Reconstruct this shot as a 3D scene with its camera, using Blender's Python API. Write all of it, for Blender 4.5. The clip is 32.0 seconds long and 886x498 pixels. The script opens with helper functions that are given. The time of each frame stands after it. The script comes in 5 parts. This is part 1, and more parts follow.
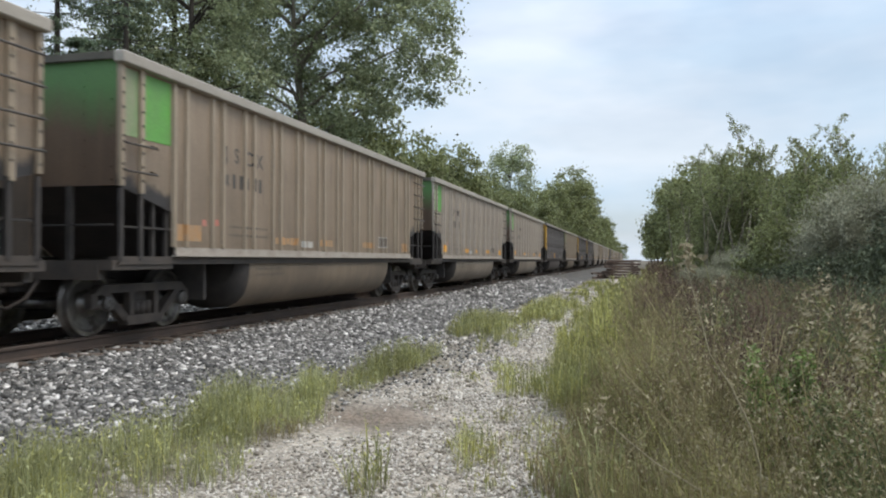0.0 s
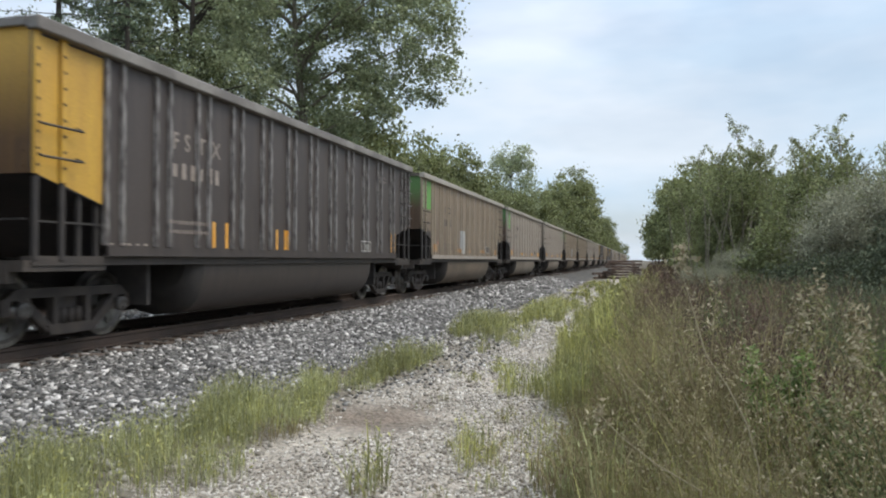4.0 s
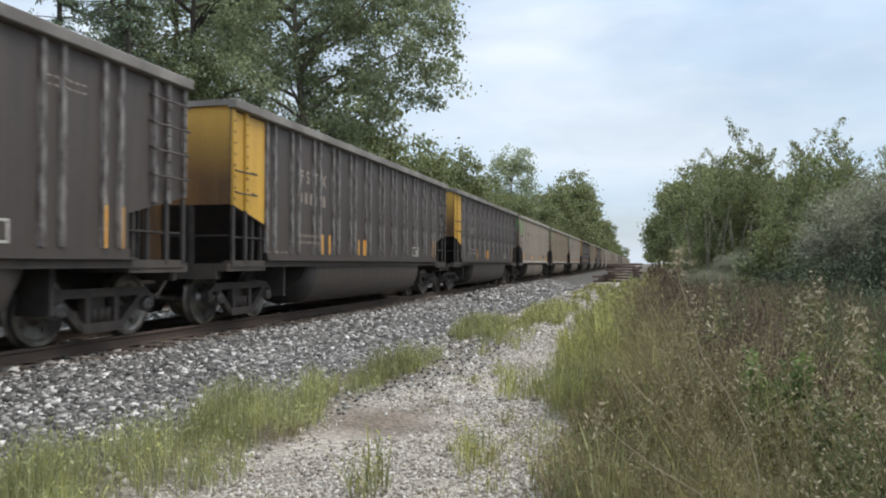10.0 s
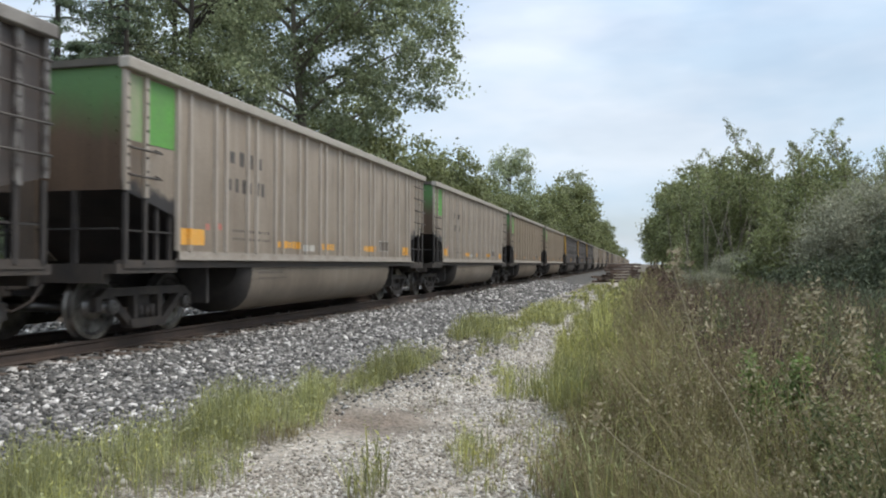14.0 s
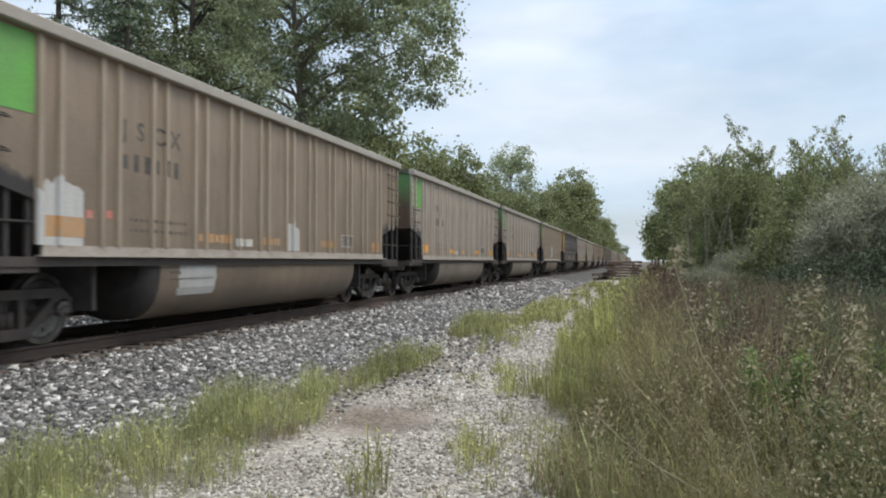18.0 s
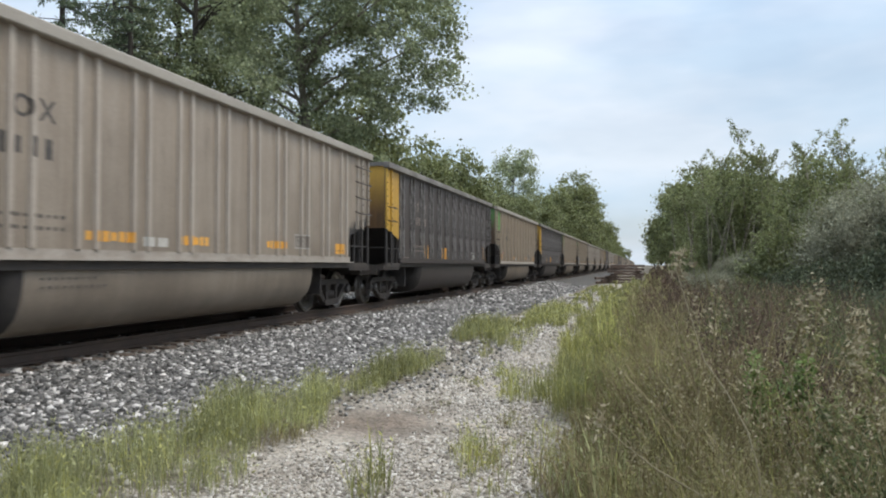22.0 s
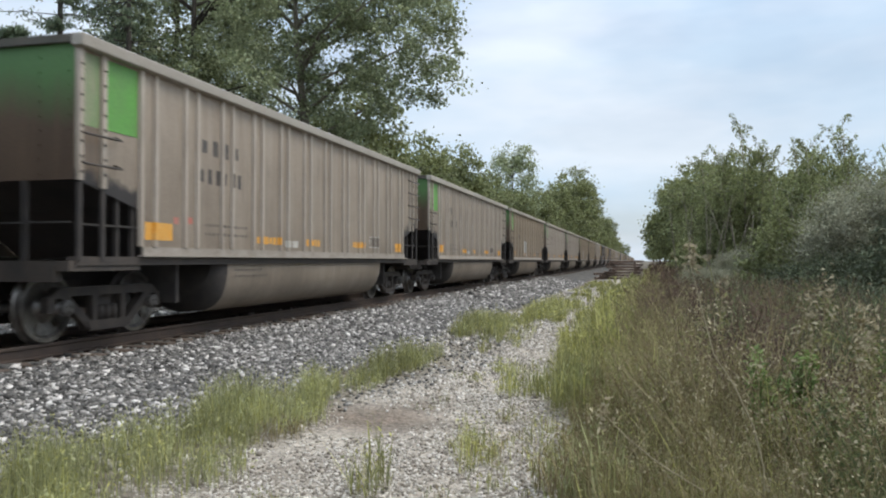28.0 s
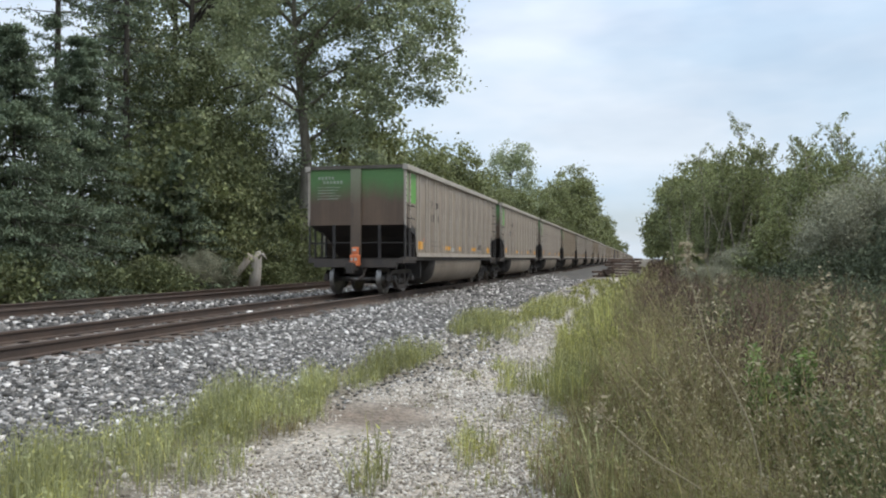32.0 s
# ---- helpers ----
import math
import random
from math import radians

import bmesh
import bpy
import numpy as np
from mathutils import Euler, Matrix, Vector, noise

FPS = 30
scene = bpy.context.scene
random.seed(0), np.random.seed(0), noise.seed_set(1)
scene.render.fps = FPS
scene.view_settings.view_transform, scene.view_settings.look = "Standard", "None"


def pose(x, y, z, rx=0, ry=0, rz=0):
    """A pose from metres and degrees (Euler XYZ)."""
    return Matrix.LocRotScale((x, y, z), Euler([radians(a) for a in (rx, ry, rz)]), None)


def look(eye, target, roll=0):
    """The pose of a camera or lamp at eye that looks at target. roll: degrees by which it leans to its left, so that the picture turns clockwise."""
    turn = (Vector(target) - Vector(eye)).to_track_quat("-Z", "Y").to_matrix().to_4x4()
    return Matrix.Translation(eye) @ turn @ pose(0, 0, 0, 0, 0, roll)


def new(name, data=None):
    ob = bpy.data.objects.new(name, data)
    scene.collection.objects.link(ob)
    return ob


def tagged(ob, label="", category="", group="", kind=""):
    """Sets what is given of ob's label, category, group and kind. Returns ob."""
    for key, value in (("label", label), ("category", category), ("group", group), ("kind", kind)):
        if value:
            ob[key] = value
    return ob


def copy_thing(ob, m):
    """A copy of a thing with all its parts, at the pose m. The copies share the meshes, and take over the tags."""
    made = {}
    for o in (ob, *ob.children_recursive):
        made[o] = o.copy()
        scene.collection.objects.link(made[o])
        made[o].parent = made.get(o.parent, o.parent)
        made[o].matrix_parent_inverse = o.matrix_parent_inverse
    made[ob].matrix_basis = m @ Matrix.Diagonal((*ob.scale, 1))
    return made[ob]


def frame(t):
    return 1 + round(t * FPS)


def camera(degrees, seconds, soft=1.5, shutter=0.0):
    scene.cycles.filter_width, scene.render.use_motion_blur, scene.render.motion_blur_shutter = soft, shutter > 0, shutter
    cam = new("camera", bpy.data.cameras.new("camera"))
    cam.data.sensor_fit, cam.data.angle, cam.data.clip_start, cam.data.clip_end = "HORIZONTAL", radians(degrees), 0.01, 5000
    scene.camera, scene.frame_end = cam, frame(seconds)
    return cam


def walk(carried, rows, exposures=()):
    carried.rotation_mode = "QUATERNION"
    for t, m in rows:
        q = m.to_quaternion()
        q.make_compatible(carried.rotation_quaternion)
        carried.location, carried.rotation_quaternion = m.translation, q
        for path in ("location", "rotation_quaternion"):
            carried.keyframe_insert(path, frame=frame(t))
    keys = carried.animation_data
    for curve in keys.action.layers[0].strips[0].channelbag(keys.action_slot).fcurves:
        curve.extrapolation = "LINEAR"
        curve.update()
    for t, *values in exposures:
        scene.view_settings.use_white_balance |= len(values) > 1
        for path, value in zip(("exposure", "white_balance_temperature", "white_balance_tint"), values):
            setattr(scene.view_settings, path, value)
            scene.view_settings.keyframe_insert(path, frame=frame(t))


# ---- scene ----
# ---- camera: stands on the gravel path beside the line and only sways a little ----
EYE_Z = 1.66
RAIL_Z = 0.60
TRACK_X = -8.17
SIDING_X = -13.5
AIM_YAW, AIM_PITCH = 14.18, 0.71
# seconds, small turn to the left and upwards in thousandths of a radian
SWAY = ((0, -0.82, 2.03), (1, 0.10, 1.46), (2, 0.73, 1.38), (3, 0.92, 2.00), (3.5, 0.47, 2.31), (5.5, 0.68, 2.16), (6, 0.62, 2.23), (7, 0.62, 2.38),
        (8, -0.05, 3.29), (9, 0.21, 4.77), (10, 0.92, 6.31), (11, 1.04, 6.92), (12, 1.02, 7.26), (13, 0.11, 6.95), (14, -0.98, 6.70), (14.5, -1.11, 6.44),
        (16.5, -0.29, 4.34), (17, -0.11, 3.64), (18, 0.21, 3.54), (19, 1.11, 5.94), (20, 2.23, 8.03), (21, 3.35, 8.57), (22, 3.47, 8.26), (23, 3.47, 7.62),
        (24, 3.36, 7.01), (25, 3.16, 6.61), (25.5, 2.71, 6.08), (27.5, 2.12, 3.23), (28, 2.08, 2.67), (29, 2.05, 1.98), (30, 1.31, 1.15), (31, 0.93, 0.30),
        (32, 0.16, 0.00))
cam = camera(59.6, 32.0, soft=2.05, shutter=0.12)
walk(cam, [(t, pose(0, 0, EYE_Z, 90 + AIM_PITCH + math.degrees(b / 1000), 0, AIM_YAW + math.degrees(a / 1000)))
           for t, a, b in SWAY])

# ---- world and light: a bright, thinly clouded sky ----
world = bpy.data.worlds.new("sky")
scene.world = world
world.use_nodes = True
wn, wl = world.node_tree.nodes, world.node_tree.links
wn.clear()
w_out = wn.new("ShaderNodeOutputWorld")
w_bg = wn.new("ShaderNodeBackground")
w_sky = wn.new("ShaderNodeTexSky")
w_sky.sky_type = "NISHITA"
w_sky.sun_disc = False
w_sky.sun_elevation, w_sky.sun_rotation = radians(60), radians(100)
w_sky.air_density, w_sky.dust_density = 1.0, 2.0
w_bg.inputs["Strength"].default_value = 0.13
w_co = wn.new("ShaderNodeTexCoord")
w_map = wn.new("ShaderNodeMapping")
w_map.inputs["Scale"].default_value = (1.0, 1.0, 3.2)
w_no = wn.new("ShaderNodeTexNoise")
w_no.inputs["Scale"].default_value, w_no.inputs["Detail"].default_value, w_no.inputs["Roughness"].default_value = 1.9, 5, 0.5
w_ramp = wn.new("ShaderNodeValToRGB")
w_ramp.color_ramp.elements[0].position, w_ramp.color_ramp.elements[0].color = 0.34, (0.42, 0.42, 0.42, 1)
w_ramp.color_ramp.elements[1].position, w_ramp.color_ramp.elements[1].color = 0.58, (0.88, 0.88, 0.88, 1)
w_no2 = wn.new("ShaderNodeTexNoise")
w_no2.inputs["Scale"].default_value, w_no2.inputs["Detail"].default_value = 3.1, 4
w_cr2 = wn.new("ShaderNodeValToRGB")
w_cr2.color_ramp.elements[0].position, w_cr2.color_ramp.elements[0].color = 0.36, (4.95, 6.15, 7.4, 1)
w_cr2.color_ramp.elements[1].position, w_cr2.color_ramp.elements[1].color = 0.60, (6.55, 7.2, 8.0, 1)
w_mix = wn.new("ShaderNodeMix")
w_mix.data_type = "RGBA"
wl.new(w_co.outputs["Generated"], w_map.inputs["Vector"])
wl.new(w_map.outputs["Vector"], w_no.inputs["Vector"])
wl.new(w_map.outputs["Vector"], w_no2.inputs["Vector"])
wl.new(w_no.outputs["Fac"], w_ramp.inputs["Fac"])
wl.new(w_no2.outputs["Fac"], w_cr2.inputs["Fac"])
wl.new(w_ramp.outputs["Color"], w_mix.inputs["Factor"])
wl.new(w_sky.outputs["Color"], w_mix.inputs["A"])
wl.new(w_cr2.outputs["Color"], w_mix.inputs["B"])
# a clouded sky is brighter overhead than at the horizon
w_sep = wn.new("ShaderNodeSeparateXYZ")
w_lift = wn.new("ShaderNodeMapRange")
w_lift.inputs["From Min"].default_value, w_lift.inputs["From Max"].default_value = 0.22, 0.9
w_lift.inputs["To Min"].default_value, w_lift.inputs["To Max"].default_value = 1.0, 2.2
w_scale = wn.new("ShaderNodeMix")
w_scale.data_type, w_scale.blend_type = "RGBA", "MULTIPLY"
w_scale.inputs["Factor"].default_value = 1.0
w_scale.clamp_result = False
wl.new(w_co.outputs["Generated"], w_sep.inputs["Vector"])
wl.new(w_sep.outputs["Z"], w_lift.inputs["Value"])
wl.new(w_mix.outputs["Result"], w_scale.inputs["A"])
wl.new(w_lift.outputs["Result"], w_scale.inputs["B"])
wl.new(w_scale.outputs["Result"], w_bg.inputs["Color"])
wl.new(w_bg.outputs["Background"], w_out.inputs["Surface"])

sun = new("sun", bpy.data.lights.new("sun", "SUN"))
sun.data.energy, sun.data.angle, sun.data.color = 1.72, radians(30), (1.0, 0.89, 0.73)
sun.matrix_world = look((0, 0, 60), (-60 * math.cos(radians(60)) * 0.98, -60 * math.cos(radians(60)) * 0.17, 60 - 60 * math.sin(radians(60))))
scene.view_settings.exposure = 0.05

# ---- materials ----
def nodes_of(name):
    m = bpy.data.materials.new(name)
    m.use_nodes = True
    n = m.node_tree.nodes
    return m, n, m.node_tree.links, n["Principled BSDF"]


def mixc(n, l, fac, a, b, blend="MIX"):
    x = n.new("ShaderNodeMix")
    x.data_type, x.blend_type = "RGBA", blend
    for key, v in (("Factor", fac), ("A", a), ("B", b)):
        if isinstance(v, (int, float)):
            x.inputs[key].default_value = v
        elif isinstance(v, tuple):
            x.inputs[key].default_value = (*v, 1)
        else:
            l.new(v, x.inputs[key])
    return x.outputs["Result"]


def noise_of(n, l, scale, detail=4, stretch=(1, 1, 1), coord="Object", rough=0.55):
    c = n.new("ShaderNodeTexCoord")
    m = n.new("ShaderNodeMapping")
    m.inputs["Scale"].default_value = stretch
    t = n.new("ShaderNodeTexNoise")
    t.inputs["Scale"].default_value, t.inputs["Detail"].default_value, t.inputs["Roughness"].default_value = scale, detail, rough
    l.new(c.outputs[coord], m.inputs["Vector"])
    l.new(m.outputs["Vector"], t.inputs["Vector"])
    return t.outputs["Fac"]


def ramp(n, l, fac, stops):
    r = n.new("ShaderNodeValToRGB")
    e = r.color_ramp.elements
    while len(e) < len(stops):
        e.new(0.5)
    for el, (p, c) in zip(e, stops):
        el.position = p
        el.color = (*c, 1) if isinstance(c, tuple) else (c, c, c, 1)
    l.new(fac, r.inputs["Fac"])
    return r.outputs["Color"]


def bumped(n, l, bsdf, height, strength, distance):
    b = n.new("ShaderNodeBump")
    b.inputs["Strength"].default_value, b.inputs["Distance"].default_value = strength, distance
    l.new(height, b.inputs["Height"])
    l.new(b.outputs["Normal"], bsdf.inputs["Normal"])


def weathered(name, base, dirt, rough=0.6, metal=0.0, scale=1.5, amount=0.5, stretch=(1, 1, 1), bump=0.15, fine=40, tone=0.12):
    """Base colour worn and stained at two scales, slightly different on every object."""
    m, n, l, b = nodes_of(name)
    big = ramp(n, l, noise_of(n, l, scale, 5, stretch), [(0.38, 0.0), (0.72, amount)])
    small = ramp(n, l, noise_of(n, l, fine, 3), [(0.3, 1 - tone), (0.7, 1.0 + tone)])
    col = mixc(n, l, big, base, dirt)
    col = mixc(n, l, 1.0, col, small, "MULTIPLY")
    info = n.new("ShaderNodeObjectInfo")
    col = mixc(n, l, 1.0, col, ramp(n, l, info.outputs["Random"], [(0.0, 1 - tone * 0.7), (1.0, 1 + tone * 0.7)]), "MULTIPLY")
    l.new(col, b.inputs["Base Color"])
    b.inputs["Roughness"].default_value, b.inputs["Metallic"].default_value = rough, metal
    bumped(n, l, b, noise_of(n, l, fine, 3), bump, 0.01)
    return m


def math_node(n, l, op, a, b):
    """One sum or product of two sockets or numbers; CLAMP01 limits the first to 0..1."""
    x = n.new("ShaderNodeMath")
    x.operation = "ADD" if op == "CLAMP01" else op
    x.use_clamp = op == "CLAMP01"
    for k, v in ((0, a), (1, b)):
        if isinstance(v, (int, float)):
            x.inputs[k].default_value = v
        else:
            l.new(v, x.inputs[k])
    return x.outputs["Value"]


def car_paint(name, base, stain, soot, rough=0.55, upper=None, fade=(2.6, 3.0), grime_shade=0.5, corners=False):
    """Freight-car paint: rain streaks down the sheets, road grime and painted shade deepening downwards; upper: another
    coat above a height.
    """
    m, n, l, b = nodes_of(name)
    c = n.new("ShaderNodeTexCoord")
    s = n.new("ShaderNodeSeparateXYZ")
    l.new(c.outputs["Object"], s.inputs["Vector"])
    streak = noise_of(n, l, 1.0, 7, (4.0, 4.0, 0.22), rough=0.65)
    blotch = noise_of(n, l, 0.9, 5)
    col = mixc(n, l, ramp(n, l, streak, [(0.36, 0.0), (0.66, 0.8)]), base, stain)
    col = mixc(n, l, ramp(n, l, blotch, [(0.4, 0.0), (0.75, 0.45)]), col, stain)
    smear = ramp(n, l, noise_of(n, l, 1.7, 6, (2.2, 2.2, 0.7), rough=0.65), [(0.56, 0.0), (0.74, 0.42)])
    col = mixc(n, l, smear, col, soot)
    if upper:
        w = n.new("ShaderNodeMath")
        w.operation = "MULTIPLY_ADD"
        w.inputs[1].default_value, w.inputs[2].default_value = 0.7, -0.35
        l.new(streak, w.inputs[0])
        z = n.new("ShaderNodeMath")
        z.operation = "ADD"
        l.new(s.outputs["Z"], z.inputs[0])
        l.new(w.outputs["Value"], z.inputs[1])
        k = n.new("ShaderNodeMapRange")
        k.inputs["From Min"].default_value, k.inputs["From Max"].default_value = fade
        l.new(z.outputs["Value"], k.inputs["Value"])
        col = mixc(n, l, k.outputs["Result"], col, upper)
    # road grime low down, stretched up the sheet in place of skylight fading downwards
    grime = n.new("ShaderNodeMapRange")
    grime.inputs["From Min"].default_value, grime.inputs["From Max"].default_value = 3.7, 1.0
    grime.inputs["To Max"].default_value = grime_shade
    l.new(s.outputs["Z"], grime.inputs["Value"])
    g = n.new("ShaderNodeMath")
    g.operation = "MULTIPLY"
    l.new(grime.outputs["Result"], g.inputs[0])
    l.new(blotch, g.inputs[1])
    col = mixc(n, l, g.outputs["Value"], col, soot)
    if corners:
        calc = lambda op, a, b: math_node(n, l, op, a, b)
        d = calc("SUBTRACT", calc("ABSOLUTE", s.outputs["Y"], 0.0), 6.08)
        ragged = calc("MULTIPLY", calc("SUBTRACT", noise_of(n, l, 3.2, 5, rough=0.65), 0.5), 0.55)
        rise = calc("ADD", calc("MULTIPLY", d, 0.20), ragged)
        rise = calc("SUBTRACT", calc("ADD", rise, 1.98), s.outputs["Z"])
        edge = calc("ADD", d, calc("MULTIPLY", ragged, 0.5))
        mask = calc("MULTIPLY", calc("CLAMP01", calc("MULTIPLY", calc("ADD", rise, 0.05), 7.0), 0.0), calc("CLAMP01", calc("MULTIPLY", calc("ADD", edge, 0.02), 9.0), 0.0))
        col = mixc(n, l, mask, col, (0.034, 0.029, 0.027))
    fine = ramp(n, l, noise_of(n, l, 35, 3), [(0.3, 0.9), (0.7, 1.08)])
    col = mixc(n, l, 1.0, col, fine, "MULTIPLY")
    info = n.new("ShaderNodeObjectInfo")
    col = mixc(n, l, 1.0, col, ramp(n, l, info.outputs["Random"], [(0.0, 0.94), (1.0, 1.05)]), "MULTIPLY")
    l.new(col, b.inputs["Base Color"])
    b.inputs["Roughness"].default_value = rough
    bumped(n, l, b, noise_of(n, l, 2.2, 3), 0.12, 0.03)
    return m


def leafy(name, dark, light, gloss=0.45, through_light=0.3, patch=None, span=0.9):
    """Leaves that differ one by one, with noise painting in shading from clump to clump; patch: another tint that comes
    up here and there.
    """
    m, n, l, b = nodes_of(name)
    g = n.new("ShaderNodeNewGeometry")
    col = ramp(n, l, g.outputs["Random Per Island"], [(0.0, dark), (0.75, light), (1.0, tuple(min(1, 1.35 * c) for c in light))])
    if patch:
        col = mixc(n, l, ramp(n, l, noise_of(n, l, 0.75, 3), [(0.42, 0.0), (0.62, 0.85)]), col, patch)
    # broad light and dark noise stands in for the shading of leaf clumps
    big = ramp(n, l, noise_of(n, l, span, 3), [(0.3, 0.62), (0.7, 1.35)])
    col = mixc(n, l, 1.0, col, big, "MULTIPLY")
    l.new(col, b.inputs["Base Color"])
    b.inputs["Roughness"].default_value = gloss
    t = n.new("ShaderNodeBsdfTranslucent")
    l.new(col, t.inputs["Color"])
    x = n.new("ShaderNodeMixShader")
    x.inputs["Fac"].default_value = through_light
    l.new(b.outputs["BSDF"], x.inputs[1])
    l.new(t.outputs["BSDF"], x.inputs[2])
    l.new(x.outputs["Shader"], n["Material Output"].inputs["Surface"])
    return m


def stony(name, stops, rough=0.85):
    m, n, l, b = nodes_of(name)
    g = n.new("ShaderNodeNewGeometry")
    col = ramp(n, l, g.outputs["Random Per Island"], stops)
    col = mixc(n, l, 1.0, col, ramp(n, l, noise_of(n, l, 60, 3), [(0.3, 0.85), (0.7, 1.12)]), "MULTIPLY")
    l.new(col, b.inputs["Base Color"])
    b.inputs["Roughness"].default_value = rough
    return m


CREAM = car_paint("cream_car_paint", (0.385, 0.325, 0.258), (0.275, 0.218, 0.163), (0.12, 0.095, 0.072), grime_shade=1.15, corners=True)
BROWN = car_paint("dusty_tan_car_paint", (0.305, 0.234, 0.165), (0.22, 0.16, 0.108), (0.095, 0.075, 0.056), grime_shade=1.15, corners=True)
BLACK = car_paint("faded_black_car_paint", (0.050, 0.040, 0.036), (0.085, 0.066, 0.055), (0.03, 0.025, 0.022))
# side paints lightened for the ribs, in place of the light they catch
CREAM_RIB_LIT = car_paint("cream_paint_lit_rib", (0.475, 0.415, 0.345), (0.36, 0.30, 0.24), (0.15, 0.12, 0.095), grime_shade=0.9)
BROWN_RIB_LIT = car_paint("dusty_tan_paint_lit_rib", (0.39, 0.315, 0.228), (0.30, 0.235, 0.162), (0.12, 0.095, 0.072), grime_shade=0.9)
CREAM_END = car_paint("grimy_green_end_paint", (0.138, 0.088, 0.054), (0.075, 0.049, 0.033), (0.09, 0.058, 0.04), upper=(0.085, 0.185, 0.055), fade=(2.75, 3.4))
YELLOW_END = car_paint("grimy_yellow_end_paint", (0.22, 0.115, 0.04), (0.07, 0.042, 0.025), (0.03, 0.022, 0.018), upper=(0.54, 0.31, 0.048), fade=(2.5, 3.65))
PILLAR = car_paint("grimy_end_pillar_paint", (0.16, 0.11, 0.074), (0.09, 0.066, 0.046), (0.03, 0.026, 0.022), upper=(0.20, 0.21, 0.13), fade=(2.6, 3.4))
GREEN = weathered("bright_green_paint", (0.115, 0.33, 0.06), (0.13, 0.22, 0.08), 0.5, 0, 2.5, 0.5, fine=30)
PALE_GREEN = weathered("rubbed_green_paint", (0.20, 0.29, 0.13), (0.33, 0.30, 0.22), 0.6, 0, 3, 0.9, (3, 3, 0.5))
YELLOW = weathered("chrome_yellow_paint", (0.57, 0.335, 0.05), (0.42, 0.23, 0.045), 0.5, 0, 2.0, 0.6, (3, 3, 0.5))
CHORD = weathered("bare_aluminium_chord", (0.37, 0.333, 0.28), (0.28, 0.245, 0.20), 0.55, 0.1, 1.5, 0.6)
CHORD_DARK = weathered("worn_dark_chord", (0.15, 0.132, 0.115), (0.32, 0.295, 0.26), 0.55, 0.1, 1.1, 0.8)
WORN_RIB = weathered("worn_black_rib", (0.062, 0.05, 0.044), (0.33, 0.31, 0.285), 0.55, 0.1, 2.6, 0.8, (4, 4, 1.5))
END_GRIME = car_paint("brown_end_grime", (0.20, 0.152, 0.11), (0.12, 0.09, 0.066), (0.08, 0.06, 0.045), corners=True)
RUNG = weathered("grimy_rung_steel", (0.055, 0.047, 0.04), (0.12, 0.10, 0.085), 0.6, 0.2, 5, 0.7)
END_RIM = weathered("grimy_end_rim", (0.075, 0.066, 0.05), (0.13, 0.11, 0.085), 0.7, 0.05, 2, 0.7)
SILL = weathered("chalky_sill_paint", (0.36, 0.32, 0.275), (0.24, 0.20, 0.16), 0.6, 0, 2.2, 0.8, (1, 1.5, 3))
UNDER = weathered("grimy_underframe_steel", (0.048, 0.041, 0.036), (0.085, 0.066, 0.052), 0.75, 0.1, 3, 0.8)
# soot colour deepened in place of the shade in openings and under the body
SOOT_SHADE = weathered("sooty_shaded_steel", (0.033, 0.029, 0.027), (0.06, 0.05, 0.043), 0.8, 0.05, 4, 0.7)
INSIDE = weathered("black_slope_sheet", (0.046, 0.041, 0.038), (0.07, 0.058, 0.05), 0.85, 0, 2, 0.7)
TRUCK = weathered("dusty_cast_steel", (0.034, 0.028, 0.025), (0.072, 0.057, 0.045), 0.75, 0.1, 4, 0.9)
TREAD = weathered("polished_wheel_steel", (0.25, 0.235, 0.22), (0.05, 0.042, 0.036), 0.32, 0.75, 4, 0.9)
BEARING = weathered("pale_bearing_cap", (0.10, 0.092, 0.085), (0.045, 0.04, 0.036), 0.5, 0.3, 9, 0.7)
ORANGE_MARK = weathered("orange_stencil", (0.72, 0.33, 0.035), (0.60, 0.36, 0.12), 0.6, 0, 5, 0.8)
FADED_MARK = weathered("faded_orange_stencil", (0.46, 0.24, 0.09), (0.33, 0.25, 0.17), 0.6, 0, 5, 0.9)
WHITE_MARK = weathered("white_stencil", (0.52, 0.50, 0.46), (0.36, 0.33, 0.28), 0.6, 0, 6, 0.8)
GREY_MARK = weathered("grey_stencil_ground", (0.17, 0.145, 0.12), (0.24, 0.20, 0.165), 0.6, 0, 6, 0.8)
END_MARK = weathered("rubbed_white_stencil", (0.36, 0.38, 0.31), (0.12, 0.17, 0.08), 0.6, 0, 4, 0.9)
DARK_MARK = weathered("dark_lettering", (0.06, 0.054, 0.05), (0.15, 0.125, 0.10), 0.6, 0, 6, 0.8)
PINK_MARK = weathered("faded_red_dot", (0.50, 0.16, 0.12), (0.38, 0.25, 0.2), 0.6, 0, 6, 0.6)
LETTER = weathered("dusty_white_lettering", (0.31, 0.26, 0.22), (0.18, 0.145, 0.12), 0.6, 0, 6, 0.8)
PATCH = weathered("clean_repaint_patch", (0.44, 0.435, 0.415), (0.36, 0.33, 0.29), 0.5, 0, 2, 0.6, (4, 4, 0.5))
EOT = weathered("orange_end_device", (0.62, 0.16, 0.05), (0.45, 0.12, 0.05), 0.5, 0, 6, 0.6)
RAIL = weathered("rusty_rail_steel", (0.062, 0.045, 0.036), (0.10, 0.066, 0.048), 0.75, 0.15, 2, 0.8)
RAIL_TOP = weathered("worn_rail_head", (0.11, 0.09, 0.08), (0.07, 0.055, 0.048), 0.45, 0.5, 3, 0.6)
